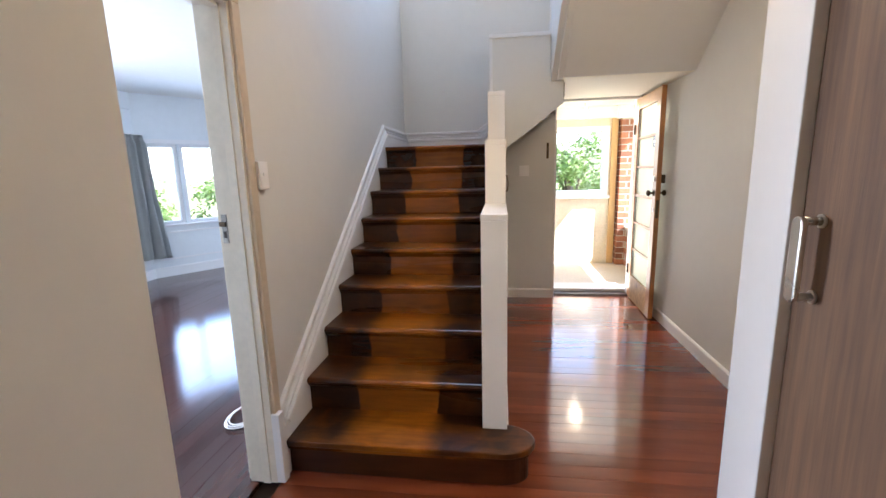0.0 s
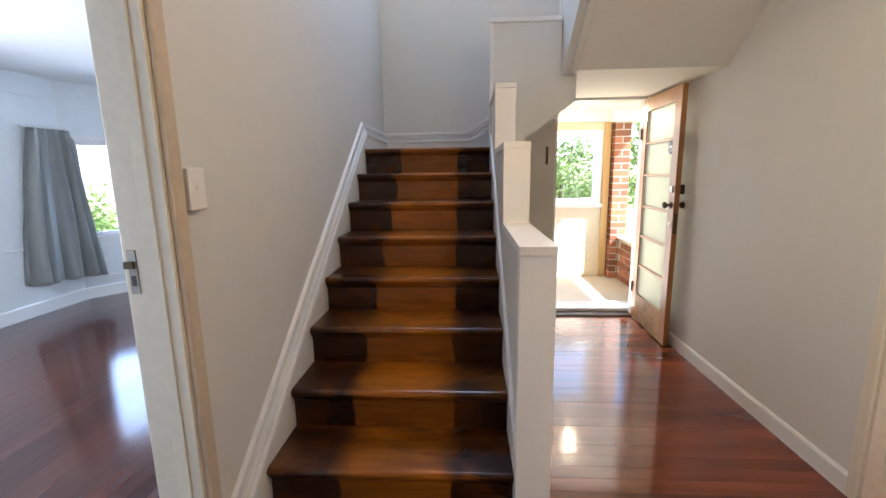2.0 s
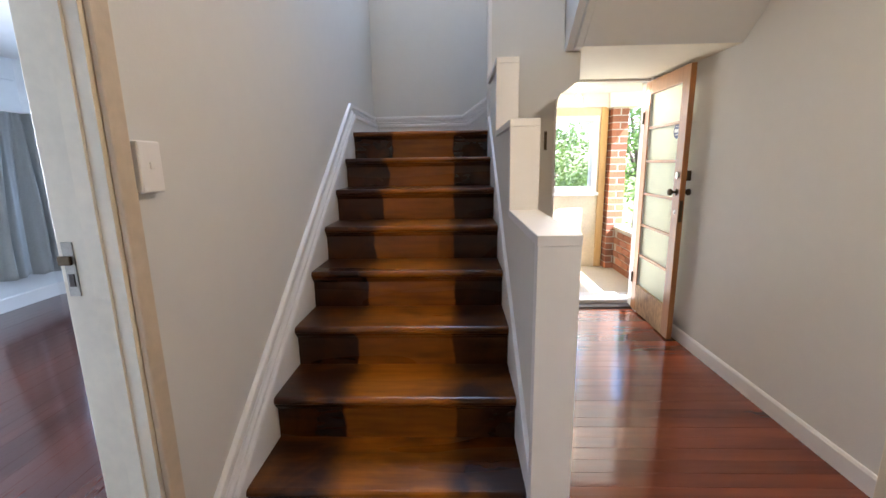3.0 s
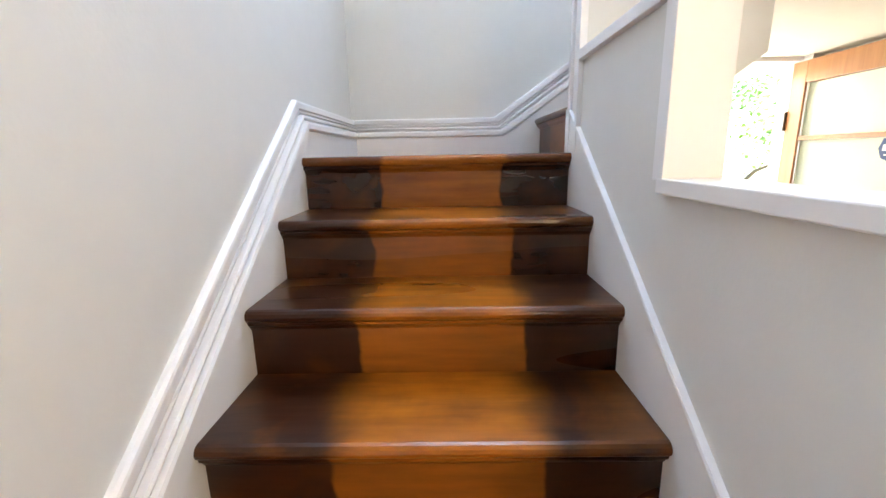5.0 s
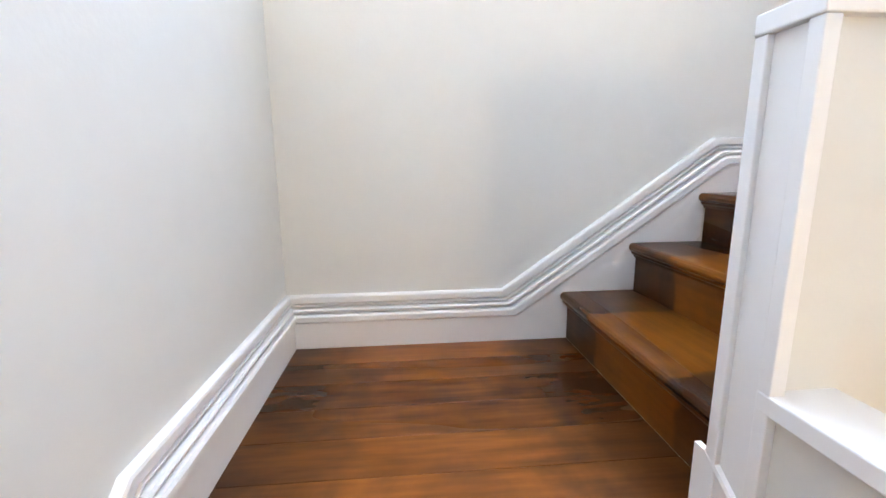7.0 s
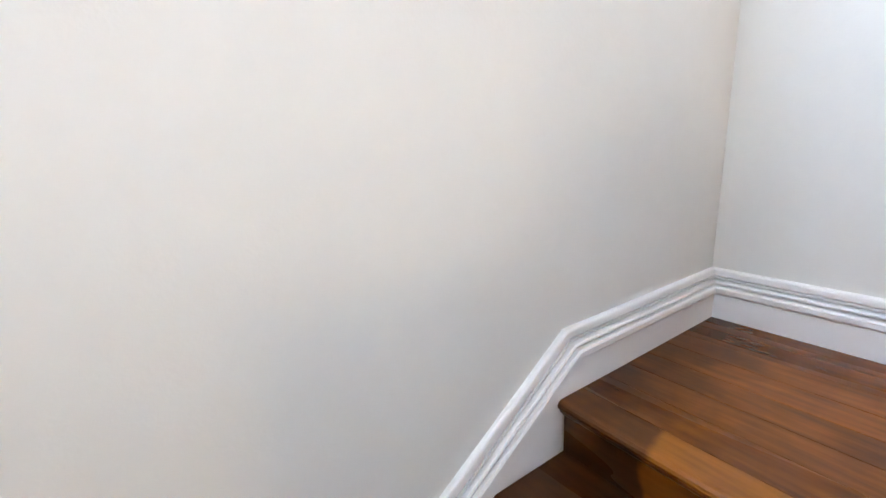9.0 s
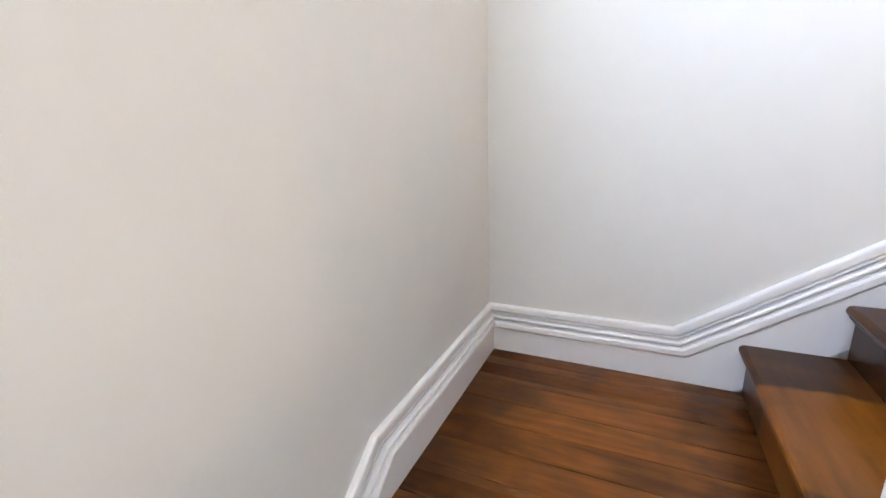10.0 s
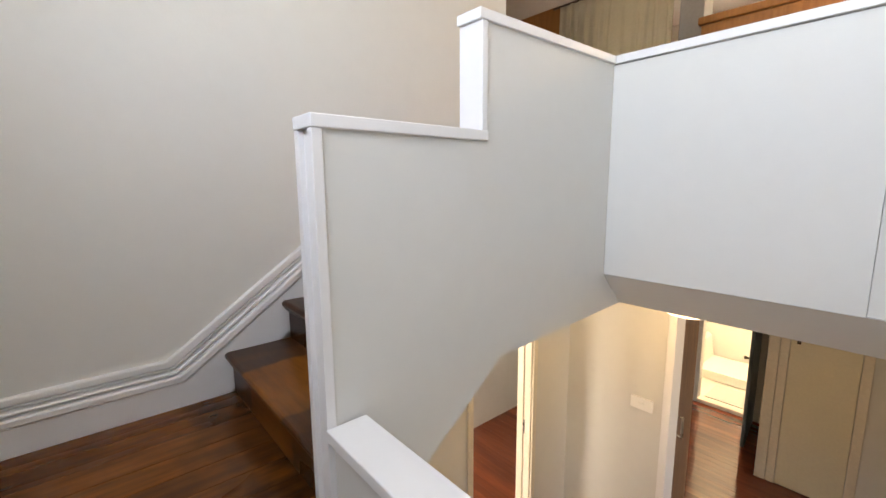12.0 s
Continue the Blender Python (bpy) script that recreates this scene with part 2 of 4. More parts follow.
def bm_lathe(profile, sides=24, place=(0, 0, 0), turn=None):
    """A turned shape round z from (radius, height) pairs."""
    bm = bmesh.new()
    rings = [[bm.verts.new((max(r, 1e-4) * math.cos(2 * math.pi * j / sides), max(r, 1e-4) * math.sin(2 * math.pi * j / sides), z)) for j in range(sides)] for r, z in profile]
    for a, b in zip(rings, rings[1:]):
        for j in range(sides):
            f = bm.faces.new((a[j], a[(j + 1) % sides], b[(j + 1) % sides], b[j]))
            f.smooth = True
    bm.faces.new(rings[0][::-1])
    bm.faces.new(rings[-1])
    m = Matrix.Translation(place) @ (turn or Matrix())
    bmesh.ops.transform(bm, matrix=m, verts=bm.verts[:])
    bmesh.ops.recalc_face_normals(bm, faces=bm.faces[:])
    return bm


def bm_sweep(path, profile, outward, raked=1.0, lift=0.0):
    """A moulding: a profile of (proud, up) pairs pulled along a path in a wall, mitred at its bends.
    outward: the wall's normal; raked: how much deeper the climbing lengths are; lift: how far those sit above the path."""
    bm = bmesh.new()
    out = Vector(outward)
    pts = [Vector(p) for p in path]
    sides = []
    for a, b in zip(pts, pts[1:]):
        d = (b - a).normalized()
        u = out.cross(d)
        climbs = abs(d.z) > 0.1
        sides.append((u if u.z > 0 else -u, raked if climbs else 1.0, lift if climbs else 0.0))
    rings = []
    for i, p in enumerate(pts):
        u0, k0, l0 = sides[max(0, i - 1)]
        u1, k1, l1 = sides[min(i, len(sides) - 1)]
        c = u0.dot(u1)
        ring = []
        for x, h in profile:
            a, b = h * k0 + l0, h * k1 + l1
            shift = u0 * a if c > 0.9999 else (u0 * (a - c * b) + u1 * (b - c * a)) / (1 - c * c)
            ring.append(bm.verts.new(p + out * x + shift))
        rings.append(ring)
    k = len(profile)
    for r, s in zip(rings, rings[1:]):
        for j in range(k):
            bm.faces.new((r[j], r[(j + 1) % k], s[(j + 1) % k], s[j]))
    bm.faces.new(rings[0])
    bm.faces.new(rings[-1][::-1])
    bmesh.ops.recalc_face_normals(bm, faces=bm.faces[:])
    return bm


def mesh_of(name, bm, mat):
    me = bpy.data.meshes.new(name)
    bm.to_mesh(me)
    bm.free()
    me.materials.append(mat)
    return me


def solid(name, bm, mat, label="", category="", group="", kind=""):
    return tagged(new(name, mesh_of(name, bm, mat)), label, category, group, kind)


def part(name, bm, mat, parent, label=""):
    ob = new(name, mesh_of(name, bm, mat))
    ob.parent = parent
    return tagged(ob, label)


def shared(name, mesh, parent, place, turn=0.0):
    """One piece of many that share a mesh."""
    ob = new(name, mesh)
    ob.parent = parent
    ob.matrix_local = Matrix.Translation(place) @ Matrix.Rotation(turn, 4, "Z")
    return ob


def empty(name, place, label, category, group="", kind=""):
    ob = new(name)
    ob.location = place
    ob.empty_display_size = 0.1
    return tagged(ob, label, category, group, kind)


def structure(name, bm, mat, label, category="wall"):
    return solid(name, bm, mat, label, category, kind="structure")


# ---- numbers of the stair ----
RISE, GO = 0.18, 0.2555
NOSE1 = -0.142
WIDE = 0.915
WEST, EAST, BACK = -0.03, 2.44, 2.86
LAND1, LAND2, UPPER = 9 * RISE, 12 * RISE, 15 * RISE
CEILING = 2.52
TOP = 5.1

# ---- walls ----
structure("wall_west", bm_boxes((WEST - 0.12, -0.18, 0, WEST, BACK, TOP), (WEST - 0.12, -0.99, 2.07, WEST, -0.18, TOP), (WEST - 0.12, -4.0, 0, WEST, -0.99, TOP)), PAINT,
          "smooth off-white plaster wall beside the staircase")
structure("wall_back", bm_boxes((WEST, BACK, 2.09, EAST + 0.12, BACK + 0.12, 3.62), (WEST, BACK, 0, 1.555, BACK + 0.12, 2.09), (WEST, BACK, 3.62, 0.1, BACK + 0.12, TOP),
                                (1.4, BACK, 3.62, EAST + 0.12, BACK + 0.12, TOP), (0.1, BACK, 4.95, 1.4, BACK + 0.12, TOP)), PAINT, "off-white plaster wall behind the stair landings")
structure("wall_door", bm_boxes((2.385, 2.80, 0, EAST + 0.12, BACK + 0.12, 2.09)), PAINT, "off-white hall wall beside the front door")
structure("wall_east", bm_boxes((EAST, 0.47, 0, EAST + 0.12, BACK - 0.06, 2.09), (EAST, 0.47, 2.09, EAST + 0.12, BACK, 2.54), (EAST, -0.2, 2.06, EAST + 0.12, 0.47, 2.54),
                                (EAST, -0.7, 0, EAST + 0.12, -0.2, 2.54), (EAST, 0.17, 2.701, EAST + 0.12, BACK, TOP), (EAST, 0.36, 2.54, EAST + 0.12, BACK, 2.701)), PAINT, "off-white plaster wall along hall and upper flight")
structure("wall_hall_south", bm_boxes((1.64, -0.80, 0, EAST + 0.12, -0.70, CEILING + 0.04)), PAINT, "cream lit wall stub beside the brown door")
structure("wall_corridor_west", bm_boxes((WEST + 0.001, -2.729, 0, 0.38, -1.17, CEILING - 0.001)), PAINT, "off-white wall corner at the mouth of the corridor")
structure("wall_corridor_end", bm_boxes((WEST - 0.12, -2.85, 0, 1.45, -2.73, CEILING)), PAINT, "cream wall at the end of the corridor")
structure("wall_passage", bm_boxes((1.33, -3.95, 0, 1.45, -2.85, CEILING)), PAINT, "cream wall of the passage to the bathroom")
structure("wall_passage_east", bm_boxes((2.9, -5.6, 0, 3.02, -0.8, CEILING)), PAINT, "cream passage wall")
structure("wall_bathroom", bm_boxes((1.33, -4.02, 0, 1.82, -3.90, CEILING), (2.42, -4.02, 0, 3.02, -3.90, CEILING), (1.82, -4.02, 2.04, 2.42, -3.90, CEILING),
                                    (1.33, -5.6, 0, 3.02, -5.5, CEILING), (1.33, -5.5, 0, 1.43, -4.02, CEILING)), PAINT, "bright white bathroom walls")
# the south opening is invented, to hold the upper fill
structure("wall_south", bm_boxes((WEST - 0.12, -4.12, CEILING, 6.0, -4.0, 3.5), (WEST - 0.12, -4.12, 3.5, 0.4, -4.0, TOP), (2.0, -4.12, 3.5, 6.0, -4.0, TOP), (0.4, -4.12, 4.7, 2.0, -4.0, TOP)), PAINT,
          "plain upper wall behind the landing")
structure("wall_upper_east", bm_boxes((6.0, -4.12, CEILING, 6.12, 0.46, TOP), (EAST + 0.12, 0.36, UPPER, 6.0, 0.46, TOP)), PAINT, "plain upper wall")

structure("wall_switch", bm_prism([(1.02, 0), (1.555, 0), (1.555, 1.94), (1.02, 1.54)], "y", 2.80, BACK), PAINT, "off-white hall wall under the stair with a light switch")
# the north opening is unseen, made only for the side room fill
structure("wall_side_room", bm_boxes((EAST + 0.12, 2.2, 0, 2.9, 2.32, CEILING), (3.7, 2.2, 0, 4.12, 2.32, CEILING), (2.9, 2.2, 0, 3.7, 2.32, 0.9), (2.9, 2.2, 2.05, 3.7, 2.32, CEILING),
                                     (4.0, -2.6, 0, 4.12, 2.2, CEILING), (3.02, -2.72, 0, 4.12, -2.6, CEILING)), PAINT, "plain cream walls of the side room")
structure("ceiling_side_room", bm_boxes((EAST + 0.12, -2.72, CEILING, 4.12, 2.32, CEILING + 0.05)), CEIL, "ceiling of the side room", "ceiling")

# ---- floors and ceilings ----
structure("ceiling_hall", bm_boxes((WEST, -2.73, CEILING, 1.43, 0.499, CEILING + 0.04), (1.43, -0.70, CEILING, EAST, 1.20, CEILING + 0.04), (1.43, -5.5, CEILING, 2.9, -0.70, CEILING + 0.04)), CEIL,
          "cream flat ceiling over the hall", "ceiling")
structure("ceiling_landing", bm_boxes((1.485, 1.75, 2.09, EAST, 1.97, 2.115), (1.525, 1.97, 2.09, EAST, BACK, 2.115)), material("cream_ceiling_paint", (0.80, 0.74, 0.58), 0.7, spread=0.03, scale=2.0, bump=0.03), "low cream ceiling under the upper landing", "ceiling")
structure("ceiling_soffit", bm_prism([(1.75, 2.09), (1.75, 2.12), (1.20, 2.56), (1.20, 2.52)], "x", 1.485, EAST), PAINT, "sloping soffit under the upper flight", "ceiling")
structure("ceiling_upper", bm_boxes((WEST - 0.12, -4.12, TOP, 6.12, BACK + 0.12, TOP + 0.1)), CEIL, "upper ceiling", "ceiling")
structure("floor_upper", bm_boxes((WEST, -4.0, UPPER - 0.14, 1.43, 0.499, UPPER), (1.43, -4.0, UPPER - 0.14, 1.53, 0.55, UPPER), (1.53, -4.0, UPPER - 0.14, EAST, 1.40, UPPER), (EAST, -4.0, UPPER - 0.14, 6.0, 0.36, UPPER)), HALL_WOOD, "upper timber floor", "floor")
structure("fascia", bm_prism([(0.50, 2.506), (0.553, 2.506), (0.704, 2.659), (0.50, 2.659)], "x", WEST, 1.4035), PAINT, "sloping off-white bulkhead under the upper balustrade", "bulkhead")
structure("floor_base", bm_boxes((-4.2, -5.6, -0.3, 4.0, 2.2, -0.03), (-4.2, 2.2, -0.3, 2.56, 2.92, -0.03), (-4.2, 2.92, -0.3, 0.6, 5.2, -0.03)), DARK, "dark base under the floorboards", "floor")

# ---- staircase ----
LAND_BOARD = stair_wood("landing_board_wood", 0.92, (0.095, 0.031, 0.006), (0.33, 0.104, 0.015), 0.28, (0.20, 0.15, 0.12), wander=0.5, soft=(0.15, 0.45), wear=0.9, coat=0.08, spec=0.22)
NOSE_WOOD = stair_wood("landing_nosing_wood", 0.92, (0.14, 0.047, 0.010), (0.36, 0.122, 0.014), 0.26, coat=0.12, spec=0.25)
staircase = empty("staircase", (0, 0, 0), "timber staircase with dark-stained sides and a lighter worn middle strip", "staircase")


def nose_outline(deep, thick=0.032):
    r = thick / 2
    pts = [(r - r * math.sin(a), -r + r * math.cos(a)) for a in (math.pi * i / 6 for i in range(7))]
    return [(deep, 0.0)] + pts + [(deep, -thick)]


def tread_mesh(width, deep, mat=STEP_WOOD):
    return mesh_of("tread", bm_prism(nose_outline(deep), "x", 0, width), mat)


def riser_mesh(width, mat=RISER_WOOD):
    """The upright board and the small cove under the nosing above it."""
    bm = bm_prism([(0.030, 0.0), (0.045, 0.0), (0.045, -RISE + 0.0), (0.030, -RISE + 0.0)], "x", 0, width)
    cove = bm_prism([(0.031, -0.032), (0.010, -0.032), (0.012, -0.040), (0.020, -0.046), (0.026, -0.056), (0.031, -0.056)], "x", 0, width)
    me = bpy.data.meshes.new("cove")
    cove.to_mesh(me)
    bm.from_mesh(me)
    bpy.data.meshes.remove(me)
    cove.free()
    for v in bm.verts:
        if v.co.z > -0.031:
            v.co.z = -0.0325
    return mesh_of("riser", bm, mat)


def step(tread, riser, place, turn):
    if tread:
        shared("tread", tread, staircase, place, turn)
    shared("riser", riser, staircase, place, turn)


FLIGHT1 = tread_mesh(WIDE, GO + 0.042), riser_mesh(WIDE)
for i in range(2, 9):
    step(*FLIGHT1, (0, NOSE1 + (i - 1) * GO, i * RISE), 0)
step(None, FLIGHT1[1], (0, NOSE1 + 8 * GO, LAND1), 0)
# first step with its rounded end that wraps the newel
def first_step(grow):
    arc = [(0.990 + (0.135 + grow) * math.sin(a), -0.027 - (0.085 + grow) * math.cos(a)) for a in (math.pi * 0.94 * i / 16 for i in range(17))]
    return [(0.0, -0.112 - grow)] + arc + [(0.985, 0.20), (0.0, 0.20)]
part("tread", bm_prism(first_step(0.030), "z", RISE - 0.032, RISE, 0.006), STEP_WOOD, staircase, "lowest tread with a rounded end round the newel")
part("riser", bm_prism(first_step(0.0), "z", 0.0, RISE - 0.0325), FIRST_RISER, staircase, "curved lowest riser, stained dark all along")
part("cove", bm_prism(first_step(0.016), "z", RISE - 0.052, RISE - 0.0326), STEP_WOOD, staircase)

Y2 = BACK - 0.03
FLIGHT2 = tread_mesh(Y2 - 1.955, 0.296, STEP2_WOOD), riser_mesh(Y2 - 1.955, STEP2_WOOD)
for i, x in ((10, 0.97), (11, 1.2235)):
    step(*FLIGHT2, (x, Y2, i * RISE), -math.pi / 2)
step(None, FLIGHT2[1], (1.477, Y2, LAND2), -math.pi / 2)
X3 = EAST - 0.03
FLIGHT3 = tread_mesh(X3 - 1.486, 0.296, STEP2_WOOD), riser_mesh(X3 - 1.486, STEP2_WOOD)
for i, y in ((13, 1.956), (14, 1.702)):
    step(*FLIGHT3, (X3, y, i * RISE), math.pi)
step(None, FLIGHT3[1], (X3, 1.448, UPPER), math.pi)
part("tread", bm_prism([(1.448 + 0.25 - a, b) for a, b in [(0.25, 0), (0.20, 0), (0.20, -0.032), (0.25, -0.032)]], "x", 1.486, X3), STEP_WOOD, staircase).location.z = UPPER

# landing boards, each its own piece
def landing(count, width, first_y, deep, place, turn):
    each = (deep - 0.11) / count
    front = mesh_of("nosing_board", bm_prism(nose_outline(0.108), "x", 0, width), NOSE_WOOD)
    shared("nosing_board", front, staircase, place, turn)
    board = mesh_of("landing_board", bm_boxes((0, 0, -0.022, width, each - 0.0022, 0.0), bevel=0.0009), LAND_BOARD)
    m = Matrix.Translation(place) @ Matrix.Rotation(turn, 4, "Z")
    for i in range(count):
        shared("landing_board", board, staircase, m @ Vector((0, 0.11 + i * each, random.uniform(-0.0008, 0.0004))), turn)
landing(6, 1.0, 0, Y2 - (NOSE1 + 8 * GO), (0, NOSE1 + 8 * GO, LAND1), 0)
landing(7, Y2 - 1.922, 0, X3 - 1.477, (1.477, Y2, LAND2), -math.pi / 2)
part("landing_base", bm_boxes((WEST, 1.96, LAND1 - 0.06, 1.0, BACK, LAND1 - 0.024)), DARK, staircase)
part("landing_base", bm_boxes((1.53, 1.97, 2.116, EAST, BACK, LAND2 - 0.024)), DARK, staircase)
part("carriage", bm_prism([(0.1, 0.0), (0.2, 0.14), (1.9, 1.36), (1.96, 1.36), (1.96, 1.30), (0.3, 0.0)], "x", 0.01, 0.9), DARK, staircase)

# ---- skirting with its moulding up the walls ----
MOULD = [(0.0, 0.0), (0.010, 0.0), (0.017, -0.003), (0.019, -0.008), (0.019, -0.026), (0.006, -0.028), (0.006, -0.032), (0.019, -0.034), (0.019, -0.038),
         (0.002, -0.040), (0.002, -0.046), (0.026, -0.048), (0.030, -0.053), (0.028, -0.059), (0.013, -0.061), (0.013, -0.066),
         (0.034, -0.068), (0.038, -0.075), (0.038, -0.092), (0.032, -0.100), (0.0, -0.100)]
SLOPE = RISE / GO
Z1 = LAND1 + 0.193
Z2 = LAND2 + 0.199
yb = 1.943
foot = -0.155
zf = Z1 - (yb - foot) * SLOPE
drop = 0.098
ds = drop * math.hypot(1, SLOPE)
skirt_west = tagged(new("skirting"), "white skirting board with a grooved moulding, climbing beside the stairs", "skirting", kind="structure")
part("board", bm_prism([(foot, 0.0), (2.83, 0.0), (2.83, Z1 - drop), (yb + 0.03, Z1 - drop), (foot, zf - ds + 0.02)], "x", WEST, -0.0005), TRIM, skirt_west)
part("moulding", bm_sweep([(WEST, foot, zf), (WEST, yb, Z1), (WEST, BACK, Z1)], MOULD, (1, 0, 0), 1.15), TRIM, skirt_west)
part("plinth", bm_boxes((WEST, foot - 0.045, 0, 0.012, foot, zf + 0.01), bevel=0.004), TRIM, skirt_west)
skirt_back = tagged(new("skirting"), "white skirting board with a grooved moulding along the landings", "skirting", kind="structure")
xb = 0.767
xe = xb + (Z2 - Z1) / SLOPE
part("board", bm_prism([(WEST, 1.5), (0.96, 1.5), (1.5, 2.0), (1.5, 2.117), (EAST, 2.117), (EAST, Z2 - drop), (xe + 0.03, Z2 - drop), (xb + 0.03, Z1 - drop), (WEST, Z1 - drop)], "y", Y2 + 0.0005, BACK), TRIM, skirt_back)
part("moulding", bm_sweep([(WEST, BACK, Z1), (xb, BACK, Z1), (xe, BACK, Z2), (EAST, BACK, Z2)], MOULD, (0, -1, 0), 1.12, 0.008), TRIM, skirt_back)
skirt_east = tagged(new("skirting"), "white skirting board with a grooved moulding beside the upper flight", "skirting", kind="structure")
ye = 2.146
Z3 = UPPER + 0.195
yt = ye - (Z3 - Z2) / SLOPE
part("board", bm_prism([(BACK, 2.117), (BACK, Z2 - drop), (ye - 0.03, Z2 - drop), (yt - 0.03, Z3 - drop), (0.36, Z3 - drop), (0.36, 2.55), (1.45, 2.55), (2.0, 2.117)], "x", X3 + 0.0005, EAST), TRIM, skirt_east)
part("moulding", bm_sweep([(EAST, BACK, Z2), (EAST, ye, Z2), (EAST, yt, Z3), (EAST, 0.36, Z3)], MOULD, (-1, 0, 0), 1.10, 0.006), TRIM, skirt_east)
def flat_skirting(label, a, b, high=0.10, deep=0.018, mat=TRIM):
    """A plain ground-floor skirting board from a to b, its top edge eased; proud to the left of a to b."""
    a, b = Vector(a), Vector(b)
    d = (b - a).normalized()
    n = Vector((-d.y, d.x))
    bm = bmesh.new()
    prof = [(0, 0), (deep, 0), (deep, high - 0.012), (deep - 0.008, high), (0, high)]
    rings = [[bm.verts.new((*(p + n * x), z)) for x, z in prof] for p in (a, b)]
    for j in range(5):
        bm.faces.new((rings[0][j], rings[0][(j + 1) % 5], rings[1][(j + 1) % 5], rings[1][j]))
    bm.faces.new(rings[0]), bm.faces.new(rings[1][::-1])
    bmesh.ops.recalc_face_normals(bm, faces=bm.faces[:])
    return solid("baseboard", bm, mat, label, "skirting", kind="structure")
flat_skirting("white painted skirting along the hall wall", (EAST, 0.51), (EAST, 2.80))
flat_skirting("white painted skirting under the light switch", (1.555, 2.80), (1.022, 2.80))
flat_skirting("white painted skirting below the stair panel", (1.022, 2.80), (1.022, 0.13))
flat_skirting("white painted skirting of the corridor", (0.38, -1.19), (0.38, -2.70))
flat_skirting("white painted skirting of the wall stub", (1.64, -0.70), (EAST, -0.70), mat=OLD_TRIM)

# ---- half walls round the stair ----
lower = empty("half_wall", (0.97, 0.6, 0), "stepped off-white half wall with white cappings beside the lower flight", "half wall")
lower_in = Matrix.Translation((-0.97, -0.6, 0))
S1, S2, S3 = 0.667, 1.279, 1.874
C1, C2, C3, C4 = 1.213, 1.569, 1.933, 2.468
CAP = 0.030
def under(ob):
    ob.matrix_parent_inverse = lower_in
    return ob
under(part("panel", bm_prism([(0.075, RISE), (0.2, RISE), (0.2, 0.0), (1.965, 0.0), (1.965, C4 - 0.6), (1.85, C3 - CAP), (S2 + 0.01, C3 - CAP), (S2 + 0.01, C2 - CAP), (S1 + 0.01, C2 - CAP), (S1 + 0.01, C1 - CAP), (0.075, C1 - CAP)],
                             "x", 0.928, 1.014), PAINT, lower))
for y, z0, z1 in ((0.038, RISE, C1 - CAP), (S1 - 0.010, C1 - 0.004, C2 - CAP), (S2 - 0.010, C2 - 0.004, C3 - CAP)):
    under(part("end_board", bm_boxes((0.9125, y, z0, 1.0295, y + 0.042, z1), bevel=0.002), TRIM, lower, "white board closing the wall's end"))
for y0, y1, z in ((0.036, S1 + 0.012, C1), (S1 - 0.012, S2 + 0.012, C2), (S2 - 0.012, S3 + 0.01, C3)):
    under(part("capping", bm_boxes((0.911, y0, z - CAP, 1.031, y1, z), bevel=0.003), TRIM, lower, "flat white capping board"))
# sloped board at the foot of the wall, stair side
yr, zr = 2.0, LAND1 + 0.147
under(part("skirting_board", bm_prism([(0.07, RISE + 0.02), (0.07, zr - (yr - 0.07) * SLOPE + 0.03), (yr - 0.03, zr), (yr + 0.0, zr), (yr, LAND1 + 0.001), (yr, LAND1 - 0.2), (1.7, LAND1 - 0.4), (0.3, RISE)], "x", 0.9155, 0.9275), TRIM, lower))
under(part("bead", bm_sweep([(0.9275, 0.07, zr - (yr - 0.07) * SLOPE + 0.036), (0.9275, yr - 0.03, zr + 0.006)], [(0, 0.004), (0.014, 0.003), (0.016, -0.003), (0.014, -0.008), (0, -0.008)], (-1, 0, 0)), TRIM, lower))

middle = empty("half_wall", (1.2, 1.92, 1.6), "off-white half wall with white capping beside the middle flight", "half wall")
def under2(ob):
    ob.matrix_parent_inverse = Matrix.Translation((-1.2, -1.92, -1.6))
    return ob
under2(part("panel", bm_prism([(0.928, 1.50), (1.014, 1.555), (1.506, 1.918), (1.506, 2.089), (1.398, 2.20), (1.398, C4 - CAP), (0.928, C4 - CAP)], "y", 1.876, 1.950), PAINT, middle))
under2(part("capping", bm_boxes((0.911, 1.860, C4 - CAP, 1.397, 1.970, C4), bevel=0.003), TRIM, middle, "flat white capping board"))
for y in (1.8615, 1.9455):
    under2(part("edge_strip", bm_boxes((0.9125, y, LAND1 + 0.002, 0.936, y + 0.023, C4 - CAP - 0.001), bevel=0.002), TRIM, middle, "white strip on the wall's end"))
under2(part("end_board", bm_boxes((0.9225, 1.885, LAND1 + 0.002, 0.932, 1.945, C4 - CAP - 0.001)), TRIM, middle))
under2(part("skirting_board", bm_prism([(0.937, LAND1), (0.937, LAND1 + 0.15), (0.99, LAND1 + 0.155), (1.397, LAND1 + 0.155 + 0.407 * SLOPE), (1.397, LAND1 + 0.2)], "y", 1.9505, 1.960), TRIM, middle))

